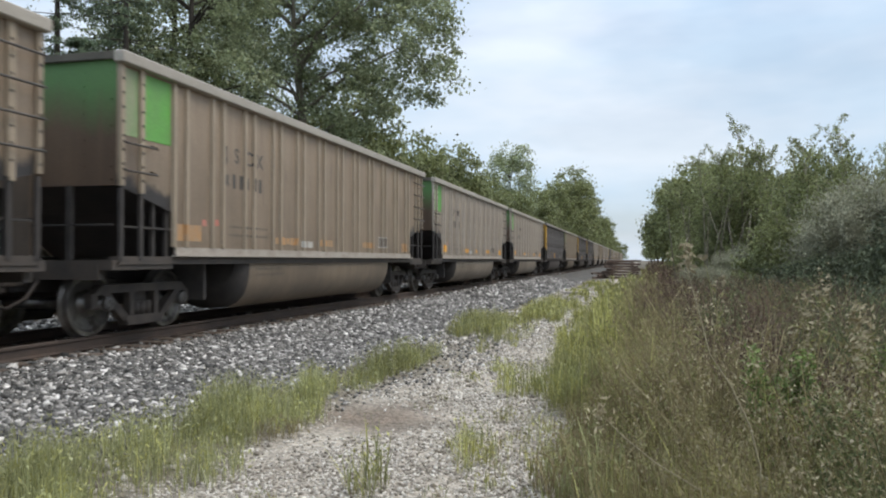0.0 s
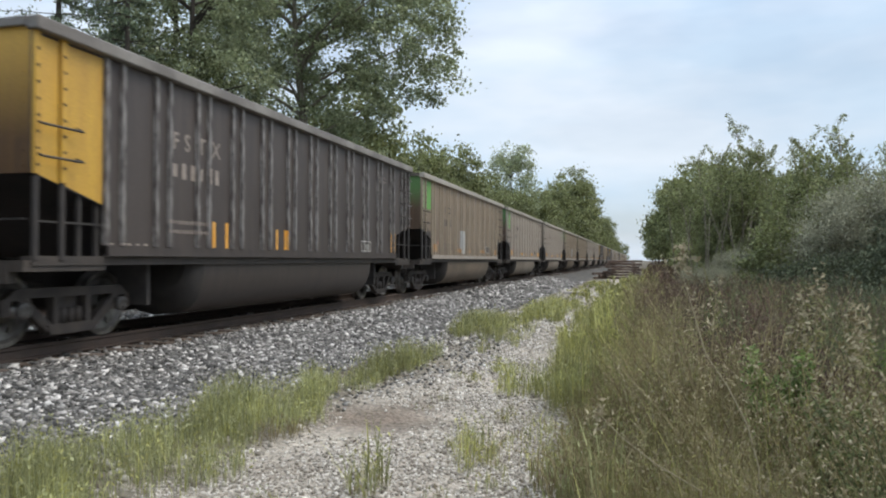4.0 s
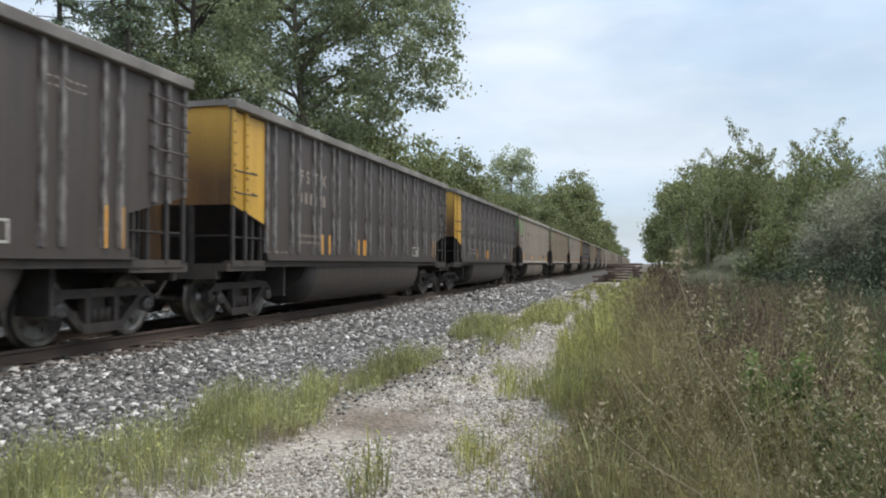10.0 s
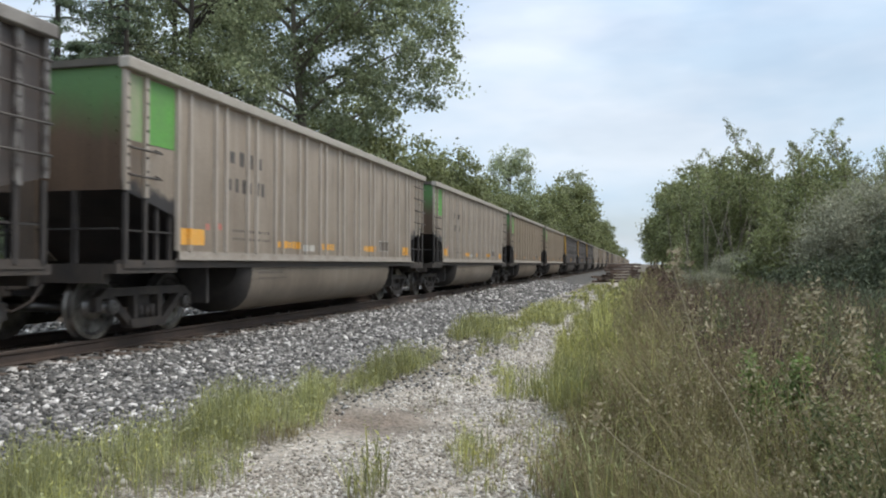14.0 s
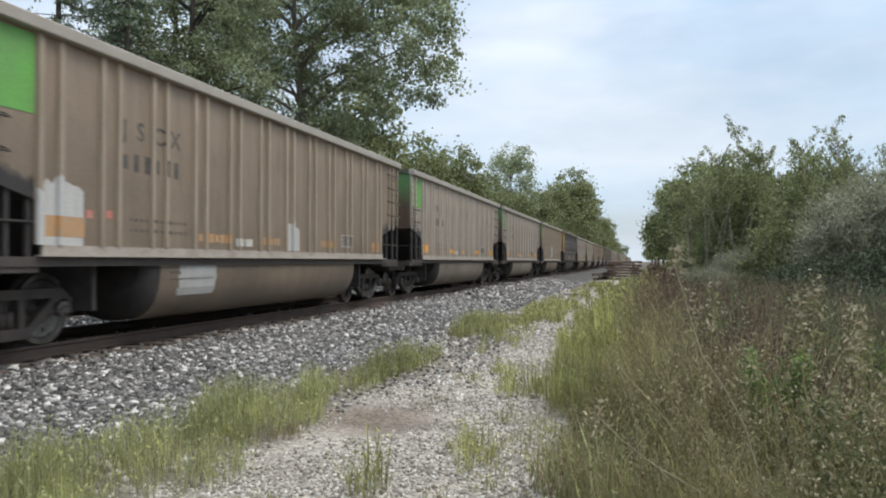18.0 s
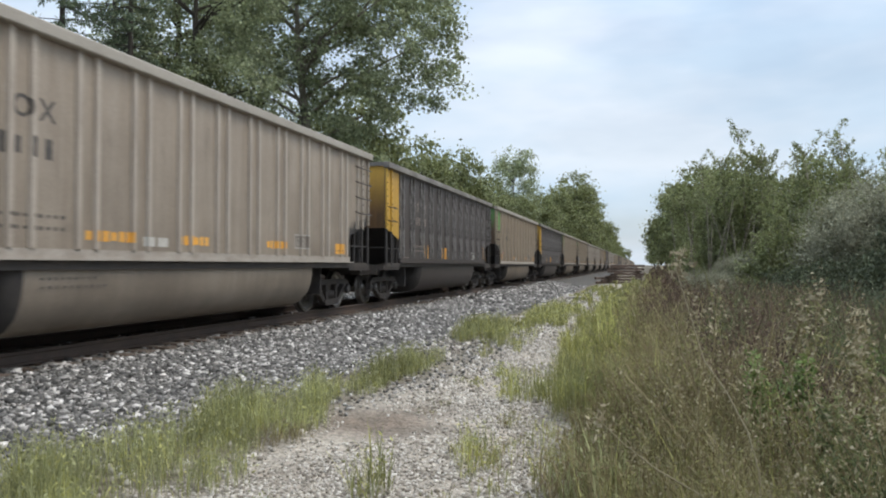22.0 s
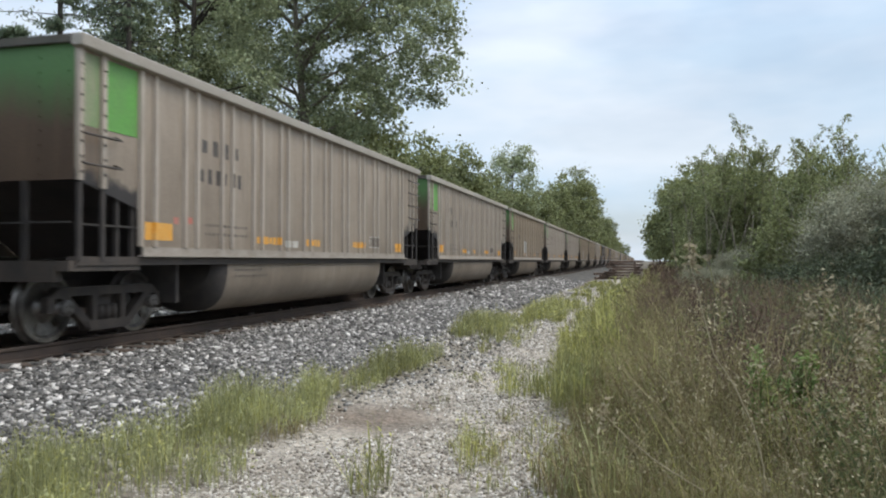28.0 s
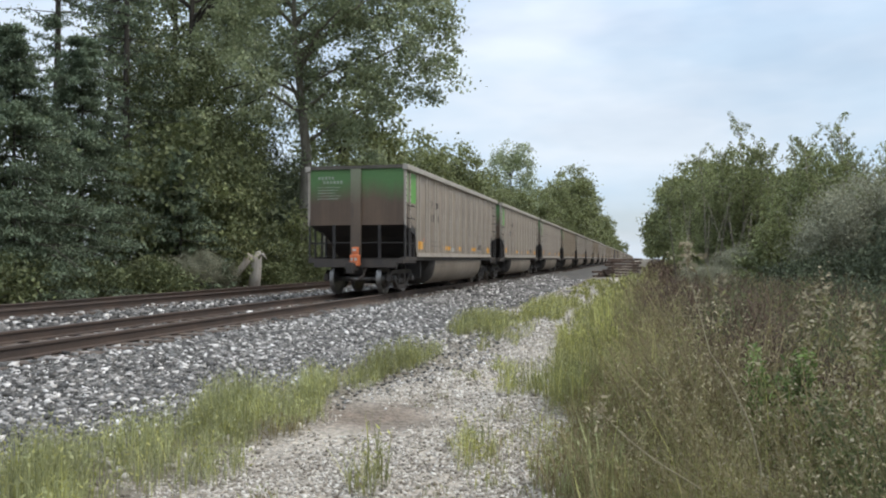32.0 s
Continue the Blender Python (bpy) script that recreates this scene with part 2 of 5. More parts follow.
TIE = weathered("creosoted_tie_wood", (0.075, 0.055, 0.042), (0.17, 0.125, 0.09), 0.85, 0, 2, 0.9, (1, 8, 8), 0.5, 60)
OLD_TIE = weathered("weathered_tie_wood", (0.17, 0.115, 0.085), (0.06, 0.045, 0.037), 0.85, 0, 2, 0.9, (1, 8, 8), 0.5, 60)
BARK = weathered("grey_brown_bark", (0.065, 0.054, 0.043), (0.035, 0.03, 0.024), 0.9, 0, 3, 0.9, (3, 3, 0.5), 0.6, 25)
PALE_BARK = weathered("pale_bark", (0.27, 0.24, 0.19), (0.13, 0.11, 0.085), 0.9, 0, 3, 0.9, (3, 3, 0.5), 0.6, 25)
STEM_BARK = weathered("weathered_stem_bark", (0.19, 0.165, 0.13), (0.09, 0.075, 0.058), 0.9, 0, 2, 0.9, (3, 3, 0.5), 0.5, 25)
DEADWOOD = weathered("bleached_deadwood", (0.40, 0.365, 0.32), (0.19, 0.165, 0.135), 0.85, 0, 3, 0.7, (4, 4, 0.7), 0.5, 30)
STONES = stony("grey_ballast_stone", [(0.0, (0.032, 0.031, 0.029)), (0.5, (0.122, 0.117, 0.109)), (0.84, (0.275, 0.26, 0.242)), (1.0, (0.76, 0.73, 0.69))])
GRAVEL = stony("white_limestone_chip", [(0.0, (0.15, 0.127, 0.10)), (0.4, (0.315, 0.282, 0.236)), (1.0, (0.65, 0.605, 0.54))])
COTTON = leafy("cottonwood_leaf", (0.185, 0.22, 0.115), (0.34, 0.378, 0.222), 0.38, 0.5)
MAPLE = leafy("broadleaf_green", (0.12, 0.14, 0.058), (0.235, 0.255, 0.11), 0.6)
SPRUCE = leafy("blue_green_needles", (0.095, 0.13, 0.08), (0.178, 0.222, 0.142), 0.85, 0.25)
UNDERBRUSH = leafy("underbrush_leaf", (0.07, 0.088, 0.038), (0.15, 0.17, 0.072), 0.7)
# darkened leaf for added bushes that stand in for shade
SHADE_LEAF = leafy("dark_shade_leaf", (0.052, 0.067, 0.036), (0.10, 0.12, 0.066), 0.8, 0.2)
OLIVE = leafy("silver_olive_leaf", (0.20, 0.20, 0.138), (0.315, 0.312, 0.222), 0.85, 0.3)
WILLOW = leafy("willow_leaf", (0.105, 0.125, 0.05), (0.25, 0.275, 0.12), 0.6, 0.45)
GRASS = leafy("fresh_grass_blade", (0.20, 0.21, 0.092), (0.365, 0.372, 0.185), 0.8)
DRYGRASS = leafy("yellowing_grass_blade", (0.25, 0.255, 0.065), (0.45, 0.435, 0.15), 0.7)
WEED = leafy("brown_weed_stem", (0.175, 0.145, 0.072), (0.325, 0.278, 0.148), 0.85, 0.35, (0.185, 0.138, 0.08), 0.6)
WEEDLEAF = leafy("olive_weed_leaf", (0.17, 0.165, 0.07), (0.30, 0.28, 0.125), 0.85, 0.35, (0.19, 0.205, 0.075), 0.6)
SEED = leafy("pale_seed_head", (0.22, 0.18, 0.105), (0.40, 0.35, 0.23), 0.8)
REDWEED = leafy("red_brown_weed", (0.070, 0.047, 0.034), (0.142, 0.096, 0.067), 0.85, 0.2)
HERB = leafy("dark_herb_leaf", (0.105, 0.17, 0.045), (0.235, 0.32, 0.105), 0.65, 0.4)


def ground_material():
    """Ballast beds, pale gravel path, and soil with litter, by place across the line."""
    m, n, l, b = nodes_of("ground_cover")
    c = n.new("ShaderNodeTexCoord")
    s = n.new("ShaderNodeSeparateXYZ")
    l.new(c.outputs["Object"], s.inputs["Vector"])
    wob = noise_of(n, l, 0.7, 5)
    a = n.new("ShaderNodeMath")
    a.operation = "MULTIPLY_ADD"
    a.inputs[1].default_value, a.inputs[2].default_value = 1.6, -0.8
    l.new(wob, a.inputs[0])
    x = n.new("ShaderNodeMath")
    x.operation = "ADD"
    # farther on, the ballast spills over and the pale path narrows
    narrow = n.new("ShaderNodeMapRange")
    narrow.inputs["From Min"].default_value, narrow.inputs["From Max"].default_value = 8.0, 11.5
    narrow.inputs["To Min"].default_value, narrow.inputs["To Max"].default_value = 0.0, -0.55
    l.new(s.outputs["Y"], narrow.inputs["Value"])
    l.new(math_node(n, l, "ADD", s.outputs["X"], narrow.outputs["Result"]), x.inputs[0])
    l.new(a.outputs["Value"], x.inputs[1])
    k = n.new("ShaderNodeMapRange")
    k.inputs["From Min"].default_value, k.inputs["From Max"].default_value = -20, 5
    l.new(x.outputs["Value"], k.inputs["Value"])
    at = lambda v: (v + 20) / 25
    soil, stone, path = (0.10, 0.082, 0.055), (0.075, 0.072, 0.067), (0.36, 0.318, 0.262)
    col = ramp(n, l, k.outputs["Result"], [(0.0, soil), (at(-16.6), soil), (at(-15.9), stone), (at(-4.9), stone), (at(-4.5), (0.14, 0.12, 0.085)),
                                           (at(-3.6), (0.20, 0.175, 0.135)), (at(-3.0), path), (at(-1.2), path), (at(-0.4), soil)])
    # a bare, damp patch of earth in the path
    d = n.new("ShaderNodeVectorMath")
    d.operation = "DISTANCE"
    d.inputs[1].default_value = (-2.75, 7.9, 0)
    l.new(c.outputs["Object"], d.inputs[0])
    dn = n.new("ShaderNodeMath")
    dn.operation = "MULTIPLY_ADD"
    dn.inputs[1].default_value = 1.4
    l.new(wob, dn.inputs[0])
    l.new(d.outputs["Value"], dn.inputs[2])
    dm = n.new("ShaderNodeMath")
    dm.operation = "MULTIPLY"
    dm.inputs[1].default_value = 0.55
    l.new(dn.outputs["Value"], dm.inputs[0])
    col = mixc(n, l, ramp(n, l, dm.outputs["Value"], [(0.5, 0.85), (1.15, 0.0)]), col, (0.15, 0.11, 0.08))
    col = mixc(n, l, ramp(n, l, noise_of(n, l, 1.5, 5, rough=0.65), [(0.48, 0.0), (0.66, 0.6)]), col, (0.15, 0.122, 0.092))
    col = mixc(n, l, 1.0, col, ramp(n, l, noise_of(n, l, 14, 4), [(0.3, 0.6), (0.7, 1.4)]), "MULTIPLY")
    col = mixc(n, l, 1.0, col, ramp(n, l, noise_of(n, l, 1.1, 4), [(0.3, 0.8), (0.7, 1.15)]), "MULTIPLY")
    l.new(col, b.inputs["Base Color"])
    b.inputs["Roughness"].default_value = 0.95
    v = n.new("ShaderNodeTexVoronoi")
    v.inputs["Scale"].default_value = 22
    l.new(c.outputs["Object"], v.inputs["Vector"])
    bumped(n, l, b, v.outputs["Distance"], 0.8, 0.04)
    return m


GROUND = ground_material()


# ---- building tools ----
def part(name, bm, material, parent, label=""):
    """Links a bmesh, or a ready mesh, as one object under a thing or a part."""
    if isinstance(bm, bmesh.types.BMesh):
        me = bpy.data.meshes.new(name)
        bm.normal_update()
        bm.to_mesh(me)
        bm.free()
        for mm in material if isinstance(material, (list, tuple)) else [material]:
            me.materials.append(mm)
    else:
        me = bm
    ob = new(name, me)
    ob.parent = parent
    return tagged(ob, label)


def box(bm, x0, x1, y0, y1, z0, z1, bevel=0.0):
    vs = [bm.verts.new((x, y, z)) for x in (x0, x1) for y in (y0, y1) for z in (z0, z1)]
    fs = [bm.faces.new([vs[i] for i in f]) for f in ((0, 1, 3, 2), (4, 6, 7, 5), (0, 4, 5, 1), (2, 3, 7, 6), (0, 2, 6, 4), (1, 5, 7, 3))]
    if bevel:
        es = list({e for f in fs for e in f.edges})
        bmesh.ops.bevel(bm, geom=es, offset=bevel, segments=1, affect="EDGES")
    return bm


def boxes(*rows, bevel=0.0):
    bm = bmesh.new()
    for r in rows:
        box(bm, *r, bevel=bevel)
    return bm


def plate(bm, outline, axis, a, b):
    """A flat outline extruded between a and b along an axis ('x': outline in y, z; 'y': in x, z)."""
    put = (lambda u, v, w: (w, u, v)) if axis == "x" else (lambda u, v, w: (u, w, v))
    lo = [bm.verts.new(put(u, v, a)) for u, v in outline]
    hi = [bm.verts.new(put(u, v, b)) for u, v in outline]
    bm.faces.new(lo)
    bm.faces.new(hi[::-1])
    for i in range(len(lo)):
        j = (i + 1) % len(lo)
        bm.faces.new((lo[j], lo[i], hi[i], hi[j]))
    bmesh.ops.recalc_face_normals(bm, faces=bm.faces)
    return bm


def tube(bm, pts, radii, sides=6, caps=True):
    """A tapered tube through points."""
    rings = []
    for i, p in enumerate(pts):
        p = Vector(p)
        d = (Vector(pts[min(i + 1, len(pts) - 1)]) - Vector(pts[max(i - 1, 0)])).normalized()
        u = d.orthogonal().normalized() if i == 0 else (u0 - d * u0.dot(d)).normalized()
        u0 = u
        v = d.cross(u)
        rings.append([bm.verts.new(p + radii[i] * (math.cos(a) * u + math.sin(a) * v)) for a in (2 * math.pi * k / sides for k in range(sides))])
    for a, b in zip(rings, rings[1:]):
        for k in range(sides):
            f = bm.faces.new((a[k], a[(k + 1) % sides], b[(k + 1) % sides], b[k]))
            f.smooth = True
    if caps:
        bm.faces.new(rings[0][::-1])
        bm.faces.new(rings[-1])
    return bm


def lathe_x(bm, profile, cy, cz, sides=24):
    """Spins (x, radius) pairs round an axis along x."""
    rings = [[bm.verts.new((x, cy + r * math.cos(a), cz + r * math.sin(a))) for a in (2 * math.pi * k / sides for k in range(sides))] for x, r in profile]
    for a, b in zip(rings, rings[1:]):
        for k in range(sides):
            bm.faces.new((a[k], a[(k + 1) % sides], b[(k + 1) % sides], b[k]))
    bm.faces.new(rings[0][::-1])
    bm.faces.new(rings[-1])
    bmesh.ops.recalc_face_normals(bm, faces=bm.faces)
    return bm


def soup(name, verts, per, material, index=None):
    """A mesh of separate polygons with the same number of corners, from an array (count * per, 3)."""
    me = bpy.data.meshes.new(name)
    n = len(verts)
    count = n // per
    me.vertices.add(n)
    me.vertices.foreach_set("co", np.asarray(verts, dtype=np.float32).ravel())
    me.loops.add(n)
    me.loops.foreach_set("vertex_index", np.arange(n, dtype=np.int32))
    me.polygons.add(count)
    me.polygons.foreach_set("loop_start", np.arange(0, n, per, dtype=np.int32))
    me.polygons.foreach_set("loop_total", np.full(count, per, dtype=np.int32))
    for mm in material if isinstance(material, (list, tuple)) else [material]:
        me.materials.append(mm)
    if index is not None:
        me.polygons.foreach_set("material_index", np.asarray(index, dtype=np.int32))
    me.update(calc_edges=True)
    return me


def solids(name, centres, sizes, material, rng, flat=0.75):
    """A mesh of small angular stones, each a dented cube."""
    base = np.array([(x, y, z) for x in (-1, 1) for y in (-1, 1) for z in (-1, 1)], dtype=np.float32) * 0.5
    faces = np.array([(0, 1, 3, 2), (4, 6, 7, 5), (0, 4, 5, 1), (2, 3, 7, 6), (0, 2, 6, 4), (1, 5, 7, 3)], dtype=np.int32)
    n = len(centres)
    v = base[None] + rng.uniform(-0.3, 0.3, (n, 8, 3))
    v *= rng.uniform(0.7, 1.3, (n, 1, 3)) * np.array([1, 1, flat])
    ang, tilt = rng.uniform(0, 6.283, n), rng.uniform(-0.6, 0.6, n)
    c, s, ct, st = np.cos(ang), np.sin(ang), np.cos(tilt), np.sin(tilt)
    x, y, z = v[..., 0], v[..., 1], v[..., 2]
    y, z = y * ct[:, None] - z * st[:, None], y * st[:, None] + z * ct[:, None]
    x, y = x * c[:, None] - y * s[:, None], x * s[:, None] + y * c[:, None]
    v = np.stack([x, y, z], -1) * np.asarray(sizes)[:, None, None] + np.asarray(centres)[:, None, :]
    f = (faces[None] + 8 * np.arange(n, dtype=np.int32)[:, None, None]).reshape(-1, 4)
    me = bpy.data.meshes.new(name)
    me.vertices.add(n * 8)
    me.vertices.foreach_set("co", v.astype(np.float32).ravel())
    me.loops.add(f.size)
    me.loops.foreach_set("vertex_index", f.ravel())
    me.polygons.add(len(f))
    me.polygons.foreach_set("loop_start", np.arange(0, f.size, 4, dtype=np.int32))
    me.polygons.foreach_set("loop_total", np.full(len(f), 4, dtype=np.int32))
    me.update(calc_edges=True)
    me.materials.append(material)
    return me


def unit(v):
    return v / np.maximum(np.linalg.norm(v, axis=-1, keepdims=True), 1e-6)


def leaves(centres, length, width, rng, droop=0.2, up=0.3):
    """Corners of diamond leaves (count * 4, 3), folded a little along the middle."""
    n = len(centres)
    along = unit(rng.normal(size=(n, 3)) + np.array([0, 0, -droop * 3]))
    face = unit(rng.normal(size=(n, 3)) + np.array([0, 0, up * 3]))
    side = unit(np.cross(along, face))
    ln = (np.asarray(length) * rng.uniform(0.7, 1.3, n))[:, None]
    wd = (np.asarray(width) * rng.uniform(0.7, 1.3, n))[:, None]
    fold = unit(np.cross(side, along)) * wd * 0.25
    c = np.asarray(centres)
    q = np.stack([c - along * ln * 0.5, c + side * wd * 0.5 + fold - along * ln * 0.08, c + along * ln * 0.5, c - side * wd * 0.5 + fold - along * ln * 0.08], 1)
    return q.reshape(-1, 3)


def blades(roots, height, width, rng, lean=0.35):
    """Corners of upright grass blades (count * 4, 3): a narrow kite with a bent tip."""
    n = len(roots)
    ang = rng.uniform(0, 6.283, n)
    side = np.stack([np.cos(ang), np.sin(ang), np.zeros(n)], -1)
    bend = np.stack([-np.sin(ang), np.cos(ang), np.zeros(n)], -1) * rng.normal(0, lean, n)[:, None]
    h = (np.asarray(height) * rng.uniform(0.55, 1.2, n))[:, None]
    w = (np.asarray(width) * rng.uniform(0.6, 1.3, n))[:, None]
    r = np.asarray(roots)
    z = np.array([0, 0, 1.0])
    tip = r + h * (z + bend)
    mid = r + h * (0.55 * z + bend * 0.3)
    return np.stack([r, mid + side * w * 0.5, tip, mid - side * w * 0.5], 1).reshape(-1, 3)


# ---- ground ----
def ground_z(x, y):
    """Height across the line: path, ballast shoulder, main line, siding, wood edge."""
    xs = np.array([-400, -60, -19, -16.6, -15.4, -11.8, -10.9, -10.1, -6.75, -6.45, -4.7, -4.2, -1.0, 0.6, 12, 60, 400.0])
    zs = np.array([0.3, 0.3, 0.15, 0.02, 0.36, 0.36, 0.24, 0.375, 0.375, 0.34, 0.02, 0.0, 0.0, 0.06, 0.1, 0.2, 0.2])
    z = np.interp(x, xs, zs)
    amp = np.where((x < -5.0) & (x > -16), 0.018, 0.035)
    return z + amp * (np.sin(x * 2.1 + np.sin(y * 0.9)) * np.sin(y * 1.3 + 0.7 * np.sin(x * 1.7)))


def build_ground():
    xs = np.concatenate([[-2500, -900, -300, -120, -60, -35], np.arange(-26, -17, 1.0), np.arange(-17, 4.01, 0.25), np.arange(5, 26, 1.5), [35, 60, 120, 300, 900, 2500]])
    ys = np.concatenate([[-2500, -600, -150, -60, -30], np.arange(-15, 3, 1.0), np.arange(3, 40, 0.3), np.arange(40, 100, 1.5), np.geomspace(100, 3000, 24)])
    gx, gy = np.meshgrid(xs, ys)
    gz = ground_z(gx, gy)
    nx, ny = len(xs), len(ys)
    idx = np.arange(nx * ny).reshape(ny, nx)
    f = np.stack([idx[:-1, :-1], idx[:-1, 1:], idx[1:, 1:], idx[1:, :-1]], -1).reshape(-1, 4)
    me = bpy.data.meshes.new("ground")
    me.from_pydata(np.stack([gx, gy, gz], -1).reshape(-1, 3).tolist(), [], f.tolist())
    me.materials.append(GROUND)
    for p in me.polygons:
        p.use_smooth = True
    return tagged(new("ground", me), "trackside ground of grey ballast, pale gravel and soil", "ground", kind="structure")


build_ground()


# ---- tracks ----
def rail_outline(cx):
    return [(cx - 0.07, 0), (cx + 0.07, 0), (cx + 0.07, 0.012), (cx + 0.012, 0.03), (cx + 0.012, 0.12), (cx + 0.036, 0.135), (cx + 0.036, 0.165),
            (cx + 0.03, 0.172), (cx - 0.03, 0.172), (cx - 0.036, 0.165), (cx - 0.036, 0.135), (cx - 0.012, 0.12), (cx - 0.012, 0.03), (cx - 0.07, 0.012)]


def build_track(name, cx, label):
    track = tagged(new(name), label, "railway track", kind="structure")
    track.location = (cx, 0, RAIL_Z - 0.172)
    for side in (-0.7535, 0.7535):
        bm = plate(bmesh.new(), rail_outline(side), "y", -80, 1500)
        ob = part("rail", bm, [RAIL, RAIL_TOP], track, "rust-brown steel rail")
        for p in ob.data.polygons:
            if p.normal.z > 0.9 and p.center.z > 0.16:
                p.material_index = 1
    return track


main_track = build_track("track_main", TRACK_X, "main line of rusty rails on timber ties in grey ballast")
siding_track = build_track("track_siding", SIDING_X, "second line of dull rusty rails sunk in ballast")


# ---- coal cars ----
HALF = 7.40          # half the length of a body
PITCH = 16.18        # coupled length of a car
TOP = 3.84           # top chord above the rail
SPEED_KNOTS = ((0, 0.00), (4, 79.37), (8, 157.93), (12, 236.11), (16, 314.21), (20, 392.41), (24, 470.78), (28, 549.28), (32, 627.72))
LAST_END = 21.74     # where the last car's rear end stands when the clip ends
WHEEL_R = 0.457
RIB_X = 1.555        # outer face of the side ribs
FIRST_STAKE = -HALF + 1.41


def side_outline():
    c = 1.3
    return [(-HALF + c, 1.13), (HALF - c, 1.13), (HALF - c, 1.74), (HALF, 2.06), (HALF, 3.70), (-HALF, 3.70), (-HALF, 2.06), (-HALF + c, 1.74)]


def stake_mesh(mat, sx, foot=1.255):
    """A double-ribbed stake: two raised flanges with a trough between, gusseted under the chord."""
    bm = bmesh.new()
    for y in (-0.165, 0.165):
        o = [(-0.05 + y, 0), (-0.036 + y, RIB_X - 1.502), (0.036 + y, RIB_X - 1.502), (0.05 + y, 0)]
        lo = [bm.verts.new((sx * (1.502 + d), u, foot)) for u, d in o]
        hi = [bm.verts.new((sx * (1.502 + d), u, 3.69)) for u, d in o]
        for i in range(4):
            j = (i + 1) % 4
            bm.faces.new((lo[i], lo[j], hi[j], hi[i]))
        bm.faces.new(lo)
        bm.faces.new(hi)
    bmesh.ops.recalc_face_normals(bm, faces=bm.faces)
    me = bpy.data.meshes.new("stake")
    bm.to_mesh(me)
    bm.free()
    me.materials.append(mat)
    return me


def post_bm(y, sx, z0, z1, w=0.05, rivets=True):
    bm = boxes((*sorted((sx * 1.495, sx * 1.55)), y - w, y + w, z0, z1))
    if rivets:
        plain_faces = len(bm.faces)
        for k in range(int((z1 - 2.1) / 0.19)):
            z = 2.15 + 0.19 * k
            box(bm, *sorted((sx * 1.545, sx * 1.562)), y - 0.016, y + 0.016, z - 0.016, z + 0.016)
        bm.faces.ensure_lookup_table()
        for f in bm.faces[plain_faces:]:
            f.material_index = 1
    return bm


def tub_bm(sx):
    """One of the two round-bellied tubs hung between the trucks."""
    prof = [(1.47, 1.12), (1.47, 0.86), (1.44, 0.66), (1.36, 0.45), (1.22, 0.30), (1.02, 0.215), (0.55, 0.185), (0.30, 0.24), (0.26, 1.12)]
    stations = [(-4.05, 0.55), (-3.9, 0.93), (-3.75, 1.0), (4.0, 1.0), (4.15, 0.93), (4.45, 0.5)]
    bm = bmesh.new()
    rings = []
    for y, k in stations:
        rings.append([bm.verts.new((sx * (0.85 + (x - 0.85) * (0.5 + 0.5 * k)), y, 1.12 - (1.12 - z) * k)) for x, z in prof])
    for a, b in zip(rings, rings[1:]):
        for i in range(len(prof) - 1):
            f = bm.faces.new((a[i], a[i + 1], b[i + 1], b[i]))
            f.smooth = True
            # rear strip and end faces get the dark steel, painting in underbody shade
            f.material_index = int(min(a[0].co.y, b[0].co.y) < -3.8)
    bm.faces.new(rings[0]).material_index = 1
    bm.faces.new(rings[-1]).material_index = 1
    bmesh.ops.recalc_face_normals(bm, faces=bm.faces)
    return bm


def side_frame_bm(sx):
    """Cast side frame with two windows, pedestals at the axles and a spring nest."""
    x0, x1 = sorted((sx * 0.93, sx * 1.05))
    bm = bmesh.new()
    plate(bm, [(-1.15, 0.56), (-0.95, 0.72), (0.95, 0.72), (1.15, 0.56), (0.98, 0.58), (0.75, 0.60), (-0.75, 0.60), (-0.98, 0.58)], "x", x0, x1)
    for s in (-1, 1):
        plate(bm, [(s * 1.15, 0.60), (s * 1.15, 0.40), (s * 1.03, 0.40), (s * 1.03, 0.60)], "x", x0, x1)
        plate(bm, [(s * 0.98, 0.62), (s * 0.80, 0.62), (s * 0.30, 0.20), (s * 0.44, 0.17)], "x", x0, x1)
        plate(bm, [(s * 0.34, 0.60), (s * 0.24, 0.60), (s * 0.24, 0.26), (s * 0.34, 0.26)], "x", x0, x1)
    plate(bm, [(-0.46, 0.26), (0.46, 0.26), (0.40, 0.13), (-0.40, 0.13)], "x", x0 - 0.02, x1 + 0.02)
    for y in (-0.14, 0.0, 0.14):
        tube(bm, [(sx * 0.99, y, 0.26), (sx * 0.99, y, 0.46)], [0.06, 0.06], 8)
    return bm


def wheelset_bm():
    bm = bmesh.new()
    r = WHEEL_R
    for s in (-1, 1):
        prof = [(0.69, 0.13), (0.69, r - 0.09), (0.675, r - 0.05), (0.675, r + 0.025), (0.705, r + 0.022), (0.72, r), (0.812, r - 0.006), (0.812, r - 0.06), (0.775, r - 0.10), (0.755, 0.20), (0.83, 0.15), (0.83, 0.10)]
        lathe_x(bm, [(s * x, q) for x, q in prof], 0, 0, 28)
        for k in range(5):
            a = 2 * math.pi * k / 5
            box(bm, *sorted((s * 0.757, s * 0.785)), 0.28 * math.cos(a) - 0.03, 0.28 * math.cos(a) + 0.03, 0.28 * math.sin(a) - 0.03, 0.28 * math.sin(a) + 0.03)
    tube(bm, [(-1.08, 0, 0), (1.08, 0, 0)], [0.082, 0.082], 10)
    return bm


